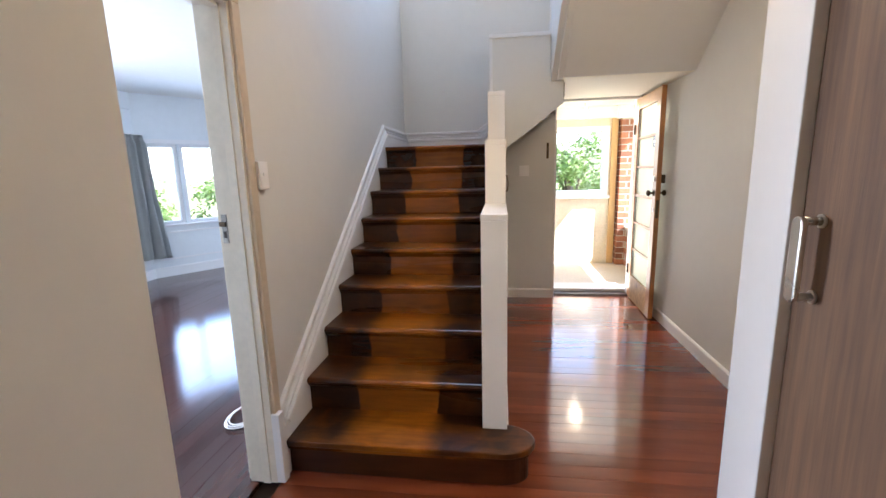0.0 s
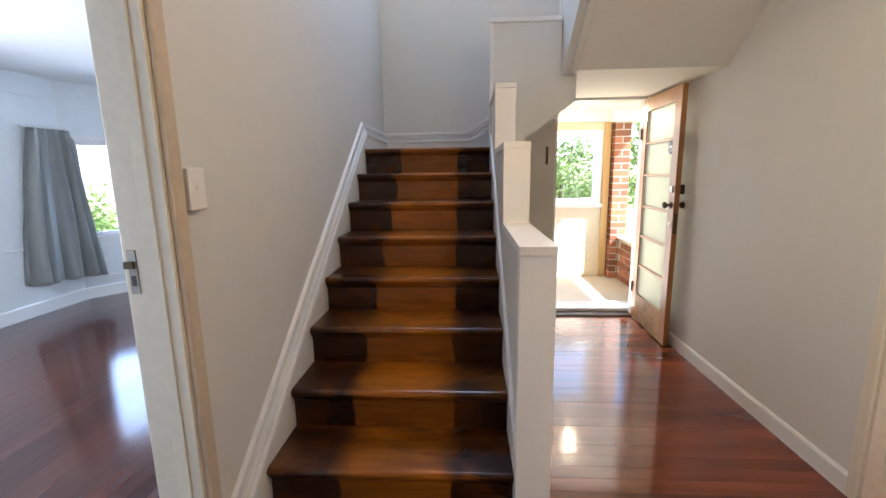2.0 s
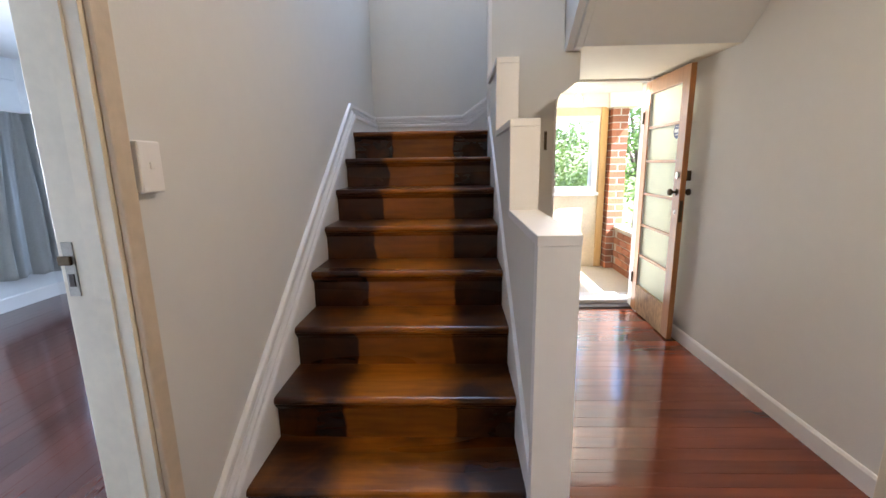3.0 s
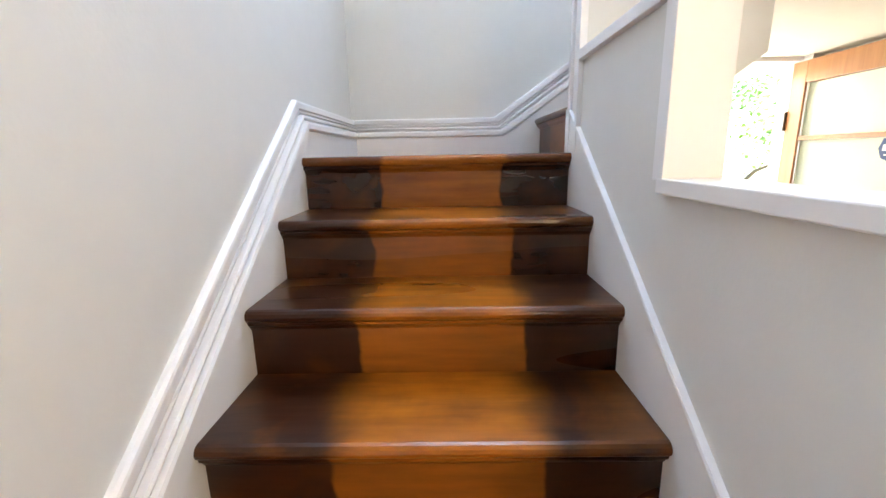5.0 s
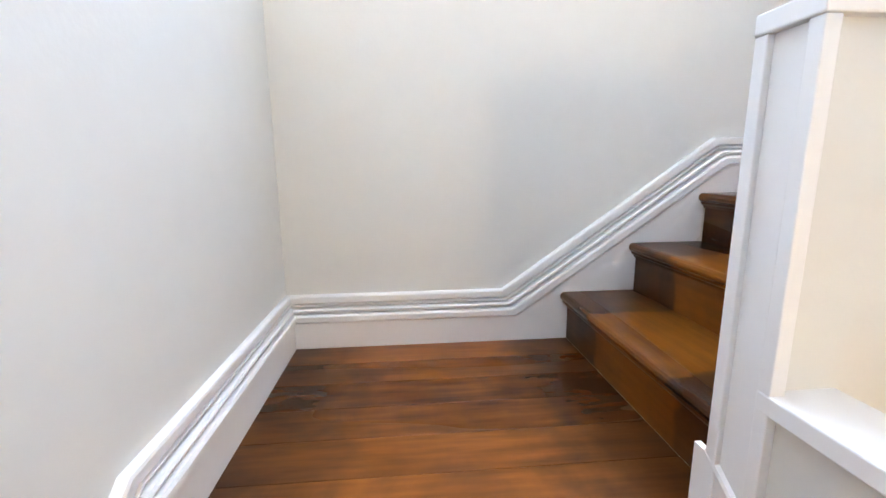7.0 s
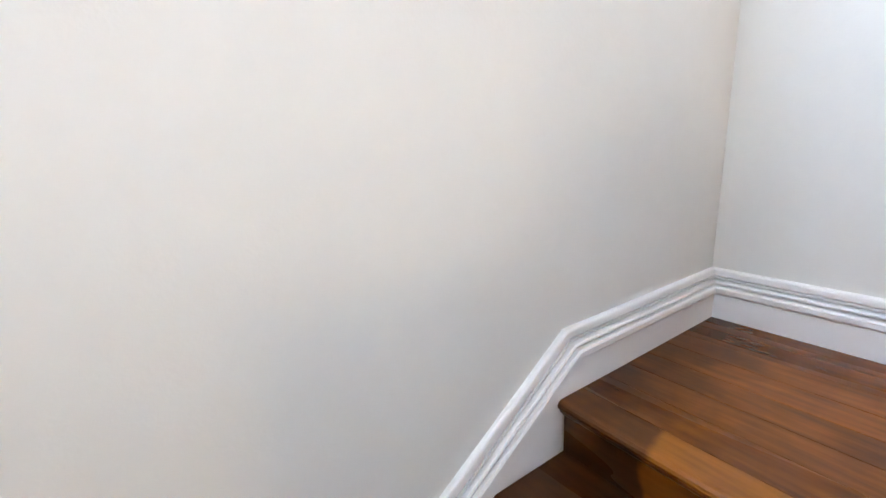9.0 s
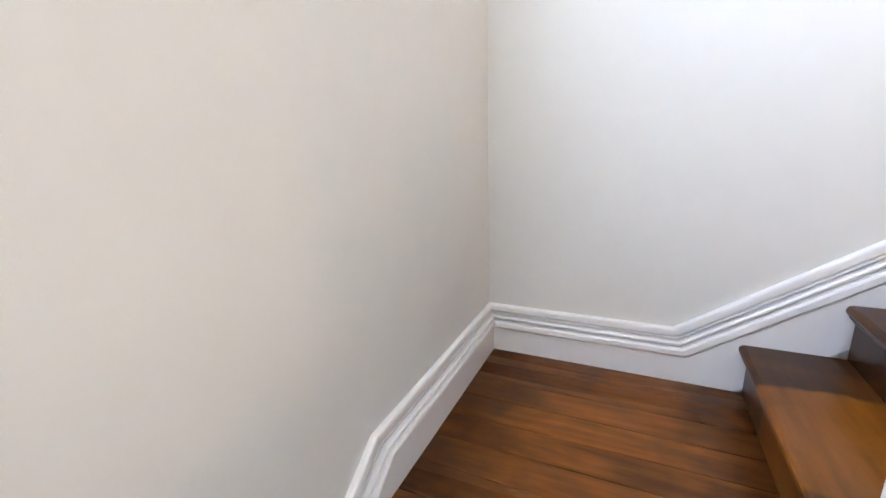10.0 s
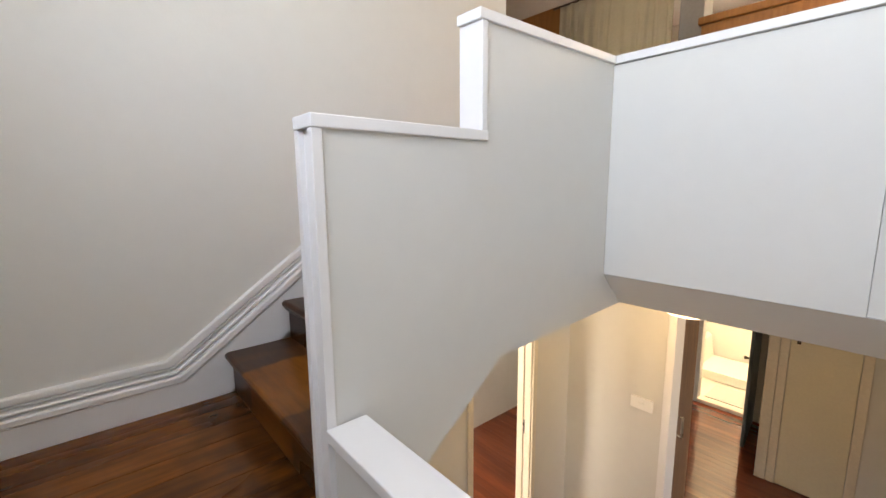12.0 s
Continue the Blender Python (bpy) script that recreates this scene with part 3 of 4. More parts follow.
high = empty("half_wall", (1.48, 1.4, 2.1), "stepped off-white half wall with white cappings beside the upper flight", "half wall")
def under3(ob):
    ob.matrix_parent_inverse = Matrix.Translation((-1.48, -1.4, -2.1))
    return ob
H1, H2, GY = 3.195, 3.525, 0.705
under3(part("panel", bm_prism([(1.945, 2.09), (1.842, 2.09), (1.345, 2.474), (0.555, 2.506), (GY, 2.66), (GY, H2 - CAP), (1.436, H2 - CAP), (1.436, H1 - CAP), (1.945, H1 - CAP)], "x", 1.404, 1.484), PAINT, high))
under3(part("lining", bm_prism([(1.944, 2.09), (1.765, 2.09), (1.212, 2.515), (0.60, 2.515), (0.60, 2.60), (1.944, 2.60)], "x", 1.446, 1.4845), PAINT, high))
under3(part("end_board", bm_boxes((1.420, 1.945, 2.05, 1.470, 1.953, H1 - CAP - 0.001)), TRIM, high))
for x in (1.3945, 1.467):
    under3(part("edge_strip", bm_boxes((x, 1.942, 2.05, x + 0.023, 1.9665, H1 - CAP - 0.001), bevel=0.002), TRIM, high, "white strip on the wall's end"))
under3(part("end_board", bm_boxes((1.3945, 1.428, H1 - 0.004, 1.4905, 1.450, H2 - CAP - 0.001), bevel=0.002), TRIM, high, "white board closing the wall's end"))
under3(part("capping", bm_boxes((1.393, 1.424, H1 - CAP, 1.492, 1.968, H1), bevel=0.003), TRIM, high, "flat white capping board"))
under3(part("capping", bm_boxes((1.393, GY - 0.11, H2 - CAP, 1.492, 1.460, H2), bevel=0.003), TRIM, high, "flat white capping board"))

gallery = empty("balustrade", (0.7, GY, 2.66), "solid white balustrade panel with capping at the upper floor edge", "balustrade")
def under4(ob):
    ob.matrix_parent_inverse = Matrix.Translation((-0.7, -GY, -2.66))
    return ob
for x0, x1, back in ((WEST, 0.611, 0.010), (0.612, 1.403, 0.0)):
    y = GY - back
    under4(part("panel", bm_boxes((x0, y - 0.088, 2.66, x1, y, H2 - CAP - 0.004), (x0, y - 0.075, H2 - CAP - 0.004, x1, y - 0.012, H2 - CAP)), PAINT, gallery))
    under4(part("capping", bm_boxes((x0, y - 0.104, H2 - CAP, x1 - (0.0 if back else 0.011), y + 0.012, H2), bevel=0.003), TRIM, gallery, "flat white capping board"))

# ---- floors of boards ----
def boards(floor, mesh, along, start, stop, width, at, jitter=0.0004):
    n = int((stop - start) / width)
    for i in range(n):
        p = start + (i + 0.5) * width
        shared("floorboard", mesh, floor, (at, p, random.uniform(-jitter, jitter)) if along == "x" else (p, at, random.uniform(-jitter, jitter)))
floor_hall = tagged(new("floor_hall"), "polished red-brown timber floorboards of the hall", "floor", kind="structure")
BW = 0.086
boards(floor_hall, mesh_of("hall_board", bm_boxes((-1.22, -BW / 2 + 0.0003, -0.025, 1.22, BW / 2 - 0.0003, 0), bevel=0.0005), HALL_WOOD), "x", -0.72, 2.90, BW, 1.21)
boards(floor_hall, mesh_of("corridor_board", bm_boxes((-1.5, -BW / 2 + 0.0003, -0.025, 1.46, BW / 2 - 0.0003, 0), bevel=0.0005), HALL_WOOD), "x", -3.9, -0.72, BW, 1.43)
floor_room = tagged(new("floor_room"), "polished dark timber floorboards of the front room", "floor", kind="structure")
boards(floor_room, mesh_of("room_board", bm_boxes((-BW / 2 + 0.0003, -3.3, -0.025, BW / 2 - 0.0003, 3.3, 0), bevel=0.0005), ROOM_WOOD), "y", -3.9, -0.04, BW, 1.68)
floor_east = tagged(new("floor_east"), "polished red-brown timber floorboards of the side room", "floor", kind="structure")
boards(floor_east, mesh_of("side_board", bm_boxes((-1.0, -BW / 2 + 0.0003, -0.025, 1.0, BW / 2 - 0.0003, 0), bevel=0.0005), HALL_WOOD), "x", -2.6, 2.2, BW, 3.46)

# ---- front room ----
PW, PA, PB, PC = Vector((-3.85, -1.6)), Vector((-3.85, 3.45)), Vector((-3.2, 4.35)), Vector((-2.35, 4.95))
def facet_wall(name, a, b, holes, label, thick=0.14, top=CEILING):
    """A wall from a to b (its inner face), outside to the left; holes are (from, to, sill, head) along it."""
    d = (b - a).normalized()
    long = (b - a).length
    s = 0.0
    boxes = []
    for h0, h1, sill, head in holes:
        boxes += [(s, 0, 0, h0, thick, top), (h0, 0, 0, h1, thick, sill), (h0, 0, head, h1, thick, top)]
        s = h1
    boxes.append((s, 0, 0, long, thick, top))
    ob = structure(name, bm_boxes(*boxes), ROOM_PAINT, label)
    ob.matrix_world = Matrix.Translation((a.x, a.y, 0)) @ Matrix.Rotation(math.atan2(d.y, d.x), 4, "Z")
    return ob

def window(name, wall, holes, label):
    """A painted timber window with casements in a wall's holes."""
    ob = tagged(new(name), label, "window", kind="structure")
    ob.matrix_world = wall.matrix_world
    for h0, h1, sill, head in holes:
        f = 0.045
        part("window_frame", bm_boxes((h0, 0.02, sill, h0 + f, 0.11, head), (h1 - f, 0.02, sill, h1, 0.11, head), (h0 + f, 0.02, head - f, h1 - f, 0.11, head), (h0 + f, 0.02, sill, h1 - f, 0.11, sill + f), bevel=0.003), TRIM, ob)
        pane = part("pane", bm_boxes((h0 + f - 0.005, 0.06, sill + f - 0.005, h1 - f + 0.005, 0.064, head - f + 0.005)), CLEAR, ob, "clear glass pane")
        pane.visible_shadow = False
    a, b, sill, head = holes[0][0], holes[-1][1], holes[0][2], holes[0][3]
    part("window_sill", bm_boxes((a - 0.05, -0.045, sill - 0.03, b + 0.05, 0.03, sill - 0.001), bevel=0.004), TRIM, ob)
    part("architrave", bm_boxes((a - 0.06, -0.018, sill - 0.001, a - 0.001, 0.0, head + 0.06), (b + 0.001, -0.018, sill - 0.001, b + 0.06, 0.0, head + 0.06), (a - 0.001, -0.018, head + 0.001, b + 0.001, 0.0, head + 0.06)), TRIM, ob)
    part("apron", bm_boxes((a, -0.012, 0.24, b, 0.0, 0.26), (a, -0.012, 0.62, b, 0.0, 0.64), (a, -0.012, 0.26, a + 0.02, 0, 0.62), (b - 0.02, -0.012, 0.26, b, 0, 0.62)), TRIM, ob, "thin panel moulding under the sill")
    return ob

HOLES1 = [(0.09, 0.475, 0.745, 1.87), (0.505, 1.02, 0.745, 1.87)]
HOLES2 = [(0.06, 0.50, 0.745, 1.87), (0.53, 0.98, 0.745, 1.87)]
# the hole is invented, out of view, for the added room fill
facet_wall("wall_room_west", PW, PA, [(1.75, 2.85, 0.82, 1.95)], "pale blue-white panelled wall of the front room")
w1 = facet_wall("wall_bay_1", PA, PB, HOLES1, "pale bay wall under the windows")
w2 = facet_wall("wall_bay_2", PB, PC, HOLES2, "pale bay wall under the windows")
facet_wall("wall_room_north", PC, Vector((-0.19, 4.95)), [], "pale wall of the front room")
window("window_1", w1, HOLES1, "white-painted bay window with two clear panes")
window("window_2", w2, HOLES2, "white-painted bay window with clear panes")
structure("wall_room_south", bm_boxes((-3.99, -1.72, 0, -0.19, -1.6, CEILING)), ROOM_PAINT, "pale wall of the front room")
structure("wall_room_east", bm_boxes((-0.19, 2.98, 0, -0.05, 4.95, CEILING)), ROOM_PAINT, "pale wall of the front room")
structure("wall_room_lining", bm_boxes((-0.196, -0.08, 0, -0.15, 2.98, CEILING), (-0.196, -1.6, 0, -0.15, -1.05, CEILING), (-0.196, -1.05, 2.14, -0.15, -0.08, CEILING)), ROOM_PAINT, "pale lining of the front room wall")
structure("ceiling_room", bm_boxes((-4.0, -1.72, CEILING, -0.15, 5.1, CEILING + 0.1)), CEIL, "white ceiling of the front room", "ceiling")
for a, b in ((PA, PW), (PB, PA), (PC, PB)):
    flat_skirting("white skirting of the front room", a, b, 0.14)
rail = solid("wall_moulding", bm_boxes((-3.85, 1.2, 0.71, -3.838, 3.42, 0.73), (-3.85, 1.2, 2.30, -3.83, 3.42, 2.34), bevel=0.002), ROOM_PAINT, "thin painted panel mouldings on the wall", "moulding", kind="structure")

def curtain_mesh(top, low, high, folds, amp, mat):
    """Hanging cloth, gathered at its head; top and low: where it begins and how wide it is; x across, y out, z up from the hem."""
    bm = bmesh.new()
    cols, rows = folds * 12, 30
    grid = []
    for r in range(rows + 1):
        v = r / rows
        row = []
        k = v ** 1.25
        start, w = low[0] + (top[0] - low[0]) * k, low[1] + (top[1] - low[1]) * k
        for c in range(cols + 1):
            u = c / cols
            ph = u * folds * 2 * math.pi + 1.6 * math.sin(u * 8)
            a = amp * (1.0 - 0.5 * v) * (0.7 + 0.4 * math.sin(u * 7 + 2))
            if v > 0.94:
                a *= 0.6 + 0.3 * math.sin(u * folds * 12)
            row.append(bm.verts.new((start + w * u + 0.008 * math.sin(v * 6 + u * 20), a * math.sin(ph) + 0.35 * a * math.sin(2.3 * ph + 3 * v), high * v - 0.05 * u * (1 - v) + 0.012 * math.cos(ph) * (1 - v))))
        grid.append(row)
    for r in range(rows):
        for c in range(cols):
            bm.faces.new((grid[r][c], grid[r][c + 1], grid[r + 1][c + 1], grid[r + 1][c])).smooth = True
    bmesh.ops.solidify(bm, geom=bm.faces[:], thickness=0.003)
    return mesh_of("cloth", bm, mat)

curtain = empty("curtain", (-3.76, 2.76, 0.34), "grey cloth curtain drawn aside beside the bay window", "curtain")
cloth = new("cloth", curtain_mesh((0.26, 0.46), (0.0, 0.84), 1.63, 5, 0.12, CURTAIN))
cloth.parent = curtain
cloth.matrix_local = Matrix.Rotation(math.pi / 2, 4, "Z")
part("track", bm_boxes((-0.05, 0.2, 1.632, -0.03, 0.76, 1.645)), PLASTIC, curtain, "thin curtain track")

# ---- doorways ----
def doorway(name, label, wall, y0, y1, x0, x1, head, mat, wide=0.065, plain=None, edge_mat=None):
    """Lining and architraves of a doorway in a wall along y between x0 and x1."""
    ob = tagged(new(name), label, "door frame", kind="structure")
    part("jamb", bm_boxes((x0 - 0.004, y0, 0, x1 + 0.004, y0 + 0.02, head)), mat, ob)
    part("jamb", bm_boxes((x0 - 0.004, y1 - 0.02, 0, x1 + 0.004, y1, head)), mat, ob)
    part("head", bm_boxes((x0 - 0.004, y0, head, x1 + 0.004, y1, head + 0.02)), mat, ob)
    xm = (x0 + x1) / 2
    part("stop", bm_boxes((xm, y0 + 0.02, 0, xm + 0.035, y0 + 0.032, head), (xm, y1 - 0.027, 0, xm + 0.035, y1 - 0.02, head), (xm, y0 + 0.02, head - 0.012, xm + 0.035, y1 - 0.02, head)), mat, ob)
    for x, s in ((x0, -1), (x1, 1)):
        frame_mat, mat = mat, (edge_mat if edge_mat and s > 0 else mat)
        p = sorted((x + s * 0.004, x + s * 0.020))
        if (x, s) != plain:
            part("architrave", bm_boxes((p[0], y0 - wide + 0.008, 0, p[1], y0 + 0.008, head + 0.012), bevel=0.004), mat, ob)
        part("architrave", bm_boxes((p[0], y1 - 0.008, 0, p[1], y1 + wide - 0.008, head + 0.012), bevel=0.004), mat, ob)
        part("architrave", bm_boxes((p[0], y0 - wide + 0.008, head + 0.013, p[1], y1 + wide - 0.008, head + 0.012 + wide), bevel=0.004), mat, ob)
        mat = frame_mat
    return ob
doorway("door_frame_1", "aged cream door frame of the front room", None, -0.99, -0.18, WEST - 0.125, WEST, 2.05, OLD_TRIM, 0.050, plain=(WEST, 1), edge_mat=material("worn_tan_trim", (0.60, 0.50, 0.37), 0.45, spread=0.12, scale=4, bump=0.06))
doorway("door_frame_2", "cream door frame of the side room", None, -0.20, 0.47, EAST, EAST + 0.12, 2.04, OLD_TRIM, 0.048)

# ---- front door ----
SCUFF = material("scuffed_door_wood", (0.56, 0.36, 0.17), 0.6, scale=5.5, stretch=(1, 1, 0.5), colour2=(0.13, 0.07, 0.035), bump=0.1)
door = empty("front_door", (2.372, 2.905, 0.012), "varnished timber front door with six frosted panes, standing open", "door")
door.rotation_euler.z = math.atan2(-0.78, -0.030)
DW, DH, DT = 0.78, 2.05, 0.04
part("stile", bm_boxes((0, 0, 0, 0.10, DT, DH), bevel=0.002), DOOR_WOOD, door)
part("stile", bm_boxes((DW - 0.11, 0, 0, DW, DT, DH), bevel=0.002), DOOR_WOOD, door)
part("top_rail", bm_boxes((0.1, 0.001, DH - 0.11, DW - 0.11, DT - 0.001, DH), bevel=0.002), DOOR_WOOD, door)
part("bottom_rail", bm_boxes((0.1, 0.001, 0, DW - 0.11, DT - 0.001, 0.25), bevel=0.002), SCUFF, door, "scuffed and weathered bottom rail")
step_z = (DH - 0.11 - 0.25) / 6
for i in range(6):
    z = 0.25 + i * step_z
    if i:
        part("glazing_bar", bm_boxes((0.1, 0.004, z - 0.011, DW - 0.11, DT - 0.004, z + 0.011), bevel=0.002), DOOR_WOOD, door)
    p = part("pane", bm_boxes((0.097, 0.017, z + 0.005, DW - 0.107, 0.022, z + step_z - 0.005)), FROST, door, "frosted glass pane")
    p.visible_shadow = False
def knob(parent, x, z, out, y):
    turn = Matrix.Rotation(math.pi / 2 * (1 if out < 0 else -1), 4, "X")
    part("knob", bm_lathe([(0.026, 0.0), (0.026, 0.005), (0.010, 0.008), (0.009, 0.026), (0.020, 0.032), (0.027, 0.044), (0.024, 0.056), (0.010, 0.062)], 18, (x, y, z), turn), BRONZE, parent, "dark bronze door knob")
knob(door, DW - 0.055, 1.15, -1, 0.0)
knob(door, DW - 0.055, 1.15, 1, DT)
part("lock", bm_lathe([(0.026, 0), (0.026, 0.008), (0.018, 0.012), (0.008, 0.013)], 18, (DW - 0.05, 0.0, 1.275), Matrix.Rotation(math.pi / 2, 4, "X")), CHROME, door, "round lock cylinder")
part("lock_case", bm_boxes((DW - 0.075, DT, 1.235, DW - 0.005, DT + 0.035, 1.31), bevel=0.005), BRONZE, door, "dark rim lock case")
part("latch_plate", bm_boxes((DW - 0.001, 0.008, 0.93, DW + 0.002, 0.032, 1.09)), BRONZE, door)
part("keyhole_cover", bm_lathe([(0.016, 0), (0.016, 0.004), (0.006, 0.006)], 14, (DW - 0.05, 0.0, 1.0), Matrix.Rotation(math.pi / 2, 4, "X")), CHROME, door)
INK = material("navy_sticker", (0.025, 0.05, 0.16), 0.45, spread=0.1)
badge = part("sticker", bm_lathe([(0.058, 0), (0.058, 0.0015)], 8, (DW - 0.165, 0.0165, 1.60), Matrix.Rotation(math.pi / 2, 4, "X")), INK, door, "navy blue eight-sided sticker with pale bars on the glass")
for z, h, w in ((1.632, 0.006, 0.022), (1.602, 0.026, 0.036), (1.572, 0.006, 0.026)):
    part("printed_bar", bm_boxes((DW - 0.165 - w, 0.0130, z - h / 2, DW - 0.165 + w, 0.0145, z + h / 2)), PLASTIC, badge)
for z in (0.3, 1.75):
    part("hinge", bm_tube([(0.0, -0.006, z - 0.05), (0.0, -0.006, z + 0.05)], 0.007), BRONZE, door)
frame1 = tagged(new("door_frame_front"), "white painted front door frame with dark threshold", "door frame", kind="structure")
part("jamb", bm_boxes((1.556, 2.795, 0, 1.575, 3.0, 2.075)), TRIM, frame1)
part("jamb", bm_boxes((2.378, 2.795, 0, 2.386, 3.0, 2.075)), TRIM, frame1)
part("head", bm_boxes((1.556, 2.86, 2.068, 2.386, 3.0, 2.0895)), TRIM, frame1)
part("threshold", bm_prism([(2.87, 0.0), (2.89, 0.018), (3.0, 0.018), (3.0, -0.06), (2.87, -0.06)], "x", 1.556, 2.386), DARK, frame1, "dark timber threshold")

# ---- porch ----
structure("porch_floor", bm_boxes((0.5, 3.0, -0.12, 3.0, 4.72, -0.005), bevel=0.004), CONCRETE, "sunlit pale concrete porch floor", "floor")
structure("porch_step", bm_boxes((1.45, 3.0, -0.004, 2.75, 3.26, 0.05), bevel=0.006), material("white_step_paint", (0.72, 0.70, 0.66), 0.6, spread=0.1, scale=8, bump=0.1), "white painted step outside the front door", "step")
structure("porch_wall", bm_boxes((0.5, 4.6, -0.1, 1.45, 4.72, 2.3), (2.52, 4.6, -0.1, 2.64, 4.72, 2.3), (1.45, 4.6, -0.1, 2.52, 4.72, 1.0), (1.45, 4.6, 1.96, 2.52, 4.72, 2.3), (0.5, 3.0, -0.1, 0.62, 4.6, 2.3)), RENDER, "cream rendered porch wall in the sun")
pwin = tagged(new("porch_window"), "white-framed window opening in the porch wall", "window", kind="structure")
part("window_frame", bm_boxes((1.45, 4.57, 1.0, 1.52, 4.73, 1.96), (2.45, 4.57, 1.0, 2.52, 4.73, 1.96), (1.52, 4.57, 1.89, 2.45, 4.73, 1.96), (1.52, 4.57, 1.0, 2.45, 4.73, 1.07), bevel=0.004), TRIM, pwin)
part("window_sill", bm_boxes((1.42, 4.55, 0.955, 2.55, 4.6, 0.999), bevel=0.006), TRIM, pwin)
pp = part("pane", bm_boxes((1.515, 4.65, 1.065, 2.455, 4.654, 1.895)), CLEAR, pwin)
pp.visible_shadow = False
structure("porch_post", bm_boxes((2.545, 4.572, 0.0, 2.632, 4.599, 2.1), bevel=0.004), material("honey_timber", (0.70, 0.48, 0.21), 0.5, scale=3, stretch=(3, 3, 0.2), colour2=(0.58, 0.36, 0.14)), "honey-coloured timber cover board on the porch wall", "post")
structure("porch_ceiling", bm_boxes((0.5, 3.0, 2.22, 3.15, 4.9, 2.26), (2.6, 4.45, 2.05, 3.0, 4.75, 2.22), (0.5, 4.52, 2.06, 2.6, 4.6, 2.22)), CEIL, "pale boarded porch ceiling with a beam", "ceiling")
porch_lamp = empty("porch_lamp", (2.05, 3.84, 2.15), "bare glowing bulb in a batten holder on the porch ceiling", "lamp")
part("holder", bm_lathe([(0.050, 0.07), (0.050, 0.045), (0.030, 0.03), (0.022, -0.02), (0.02, -0.05)], 18), PLASTIC, porch_lamp)
part("bulb", bm_lathe([(0.012, -0.05), (0.016, -0.06), (0.030, -0.09), (0.033, -0.11), (0.026, -0.135), (0.008, -0.147)], 18), BULB, porch_lamp, "glowing bulb")

BRICK = material("red_brown_brick", (0.40, 0.165, 0.085), 0.85, scale=7, colour2=(0.24, 0.085, 0.045), bump=0.35, bump_scale=50)
def brick_vary(m):
    n, l = m.node_tree.nodes, m.node_tree.links
    b = n["Principled BSDF"]
    src = b.inputs["Base Color"].links[0].from_socket
    info, r, h = n.new("ShaderNodeObjectInfo"), n.new("ShaderNodeMapRange"), n.new("ShaderNodeHueSaturation")
    r.inputs[3].default_value, r.inputs[4].default_value = 0.6, 1.35
    l.new(info.outputs["Random"], r.inputs[0])
    l.new(r.outputs[0], h.inputs["Value"])
    l.new(src, h.inputs["Color"])
    l.new(h.outputs[0], b.inputs["Base Color"])
brick_vary(BRICK)
pier = structure("brick_pier", bm_boxes((2.656, 4.486, -0.02, 2.844, 4.694, 2.05)), MORTAR, "red-brown brick porch pier with pale joints", "pier")
low_wall = structure("brick_parapet", bm_boxes((2.766, 3.02, -0.02, 2.854, 4.48, 0.53)), MORTAR, "low red-brown brick porch wall", "wall")
full = mesh_of("pier_brick", bm_boxes((-0.100, -0.052, 0.0, 0.100, 0.052, 0.074), bevel=0.004), BRICK)
half = mesh_of("half_brick", bm_boxes((-0.046, -0.052, 0.0, 0.046, 0.052, 0.074), bevel=0.004), BRICK)
for c in range(24):
    z = 0.0 + c * 0.085
    if c % 2:
        for dx in (-0.053, 0.053):
            for y in (4.536, 4.644):
                shared("brick", half, pier, (2.75 + dx + random.uniform(-0.002, 0.002), y, z))
    else:
        for y in (4.536, 4.644):
            shared("brick", full, pier, (2.75 + random.uniform(-0.003, 0.003), y, z))
for c in range(6):
    for k in range(7):
        y = 3.12 + k * 0.212 + (0.106 if c % 2 else 0.0)
        if y < 4.43:
            shared("brick", full, low_wall, (2.81 + random.uniform(-0.003, 0.003), y, c * 0.085), math.pi / 2)
structure("parapet_cap", bm_boxes((2.74, 3.0, 0.53, 2.88, 4.48, 0.565), bevel=0.005), CONCRETE, "pale capping on the brick parapet", "capping")

# ---- garden ----
GRASS = material("garden_grass", (0.10, 0.13, 0.035), 0.9, spread=0.3, scale=3, colour2=(0.16, 0.14, 0.06), bump=0.4, bump_scale=30)
structure("ground", bm_boxes((-900, -900, -0.6, 900, 900, -0.31)), GRASS, "dry green garden ground", "ground")
LEAF = material("leaf_green", (0.10, 0.17, 0.030), 0.55, scale=3, colour2=(0.045, 0.085, 0.018))
lt = LEAF.node_tree
thin, both = lt.nodes.new("ShaderNodeBsdfTranslucent"), lt.nodes.new("ShaderNodeMixShader")
thin.inputs[0].default_value, both.inputs[0].default_value = (0.22, 0.34, 0.05, 1), 0.45
lt.links.new(lt.nodes["Principled BSDF"].outputs[0], both.inputs[1])
lt.links.new(thin.outputs[0], both.inputs[2])
lt.links.new(both.outputs[0], lt.nodes["Material Output"].inputs[0])
BARK = material("bark", (0.14, 0.10, 0.07), 0.9, spread=0.3, scale=10, bump=0.5)
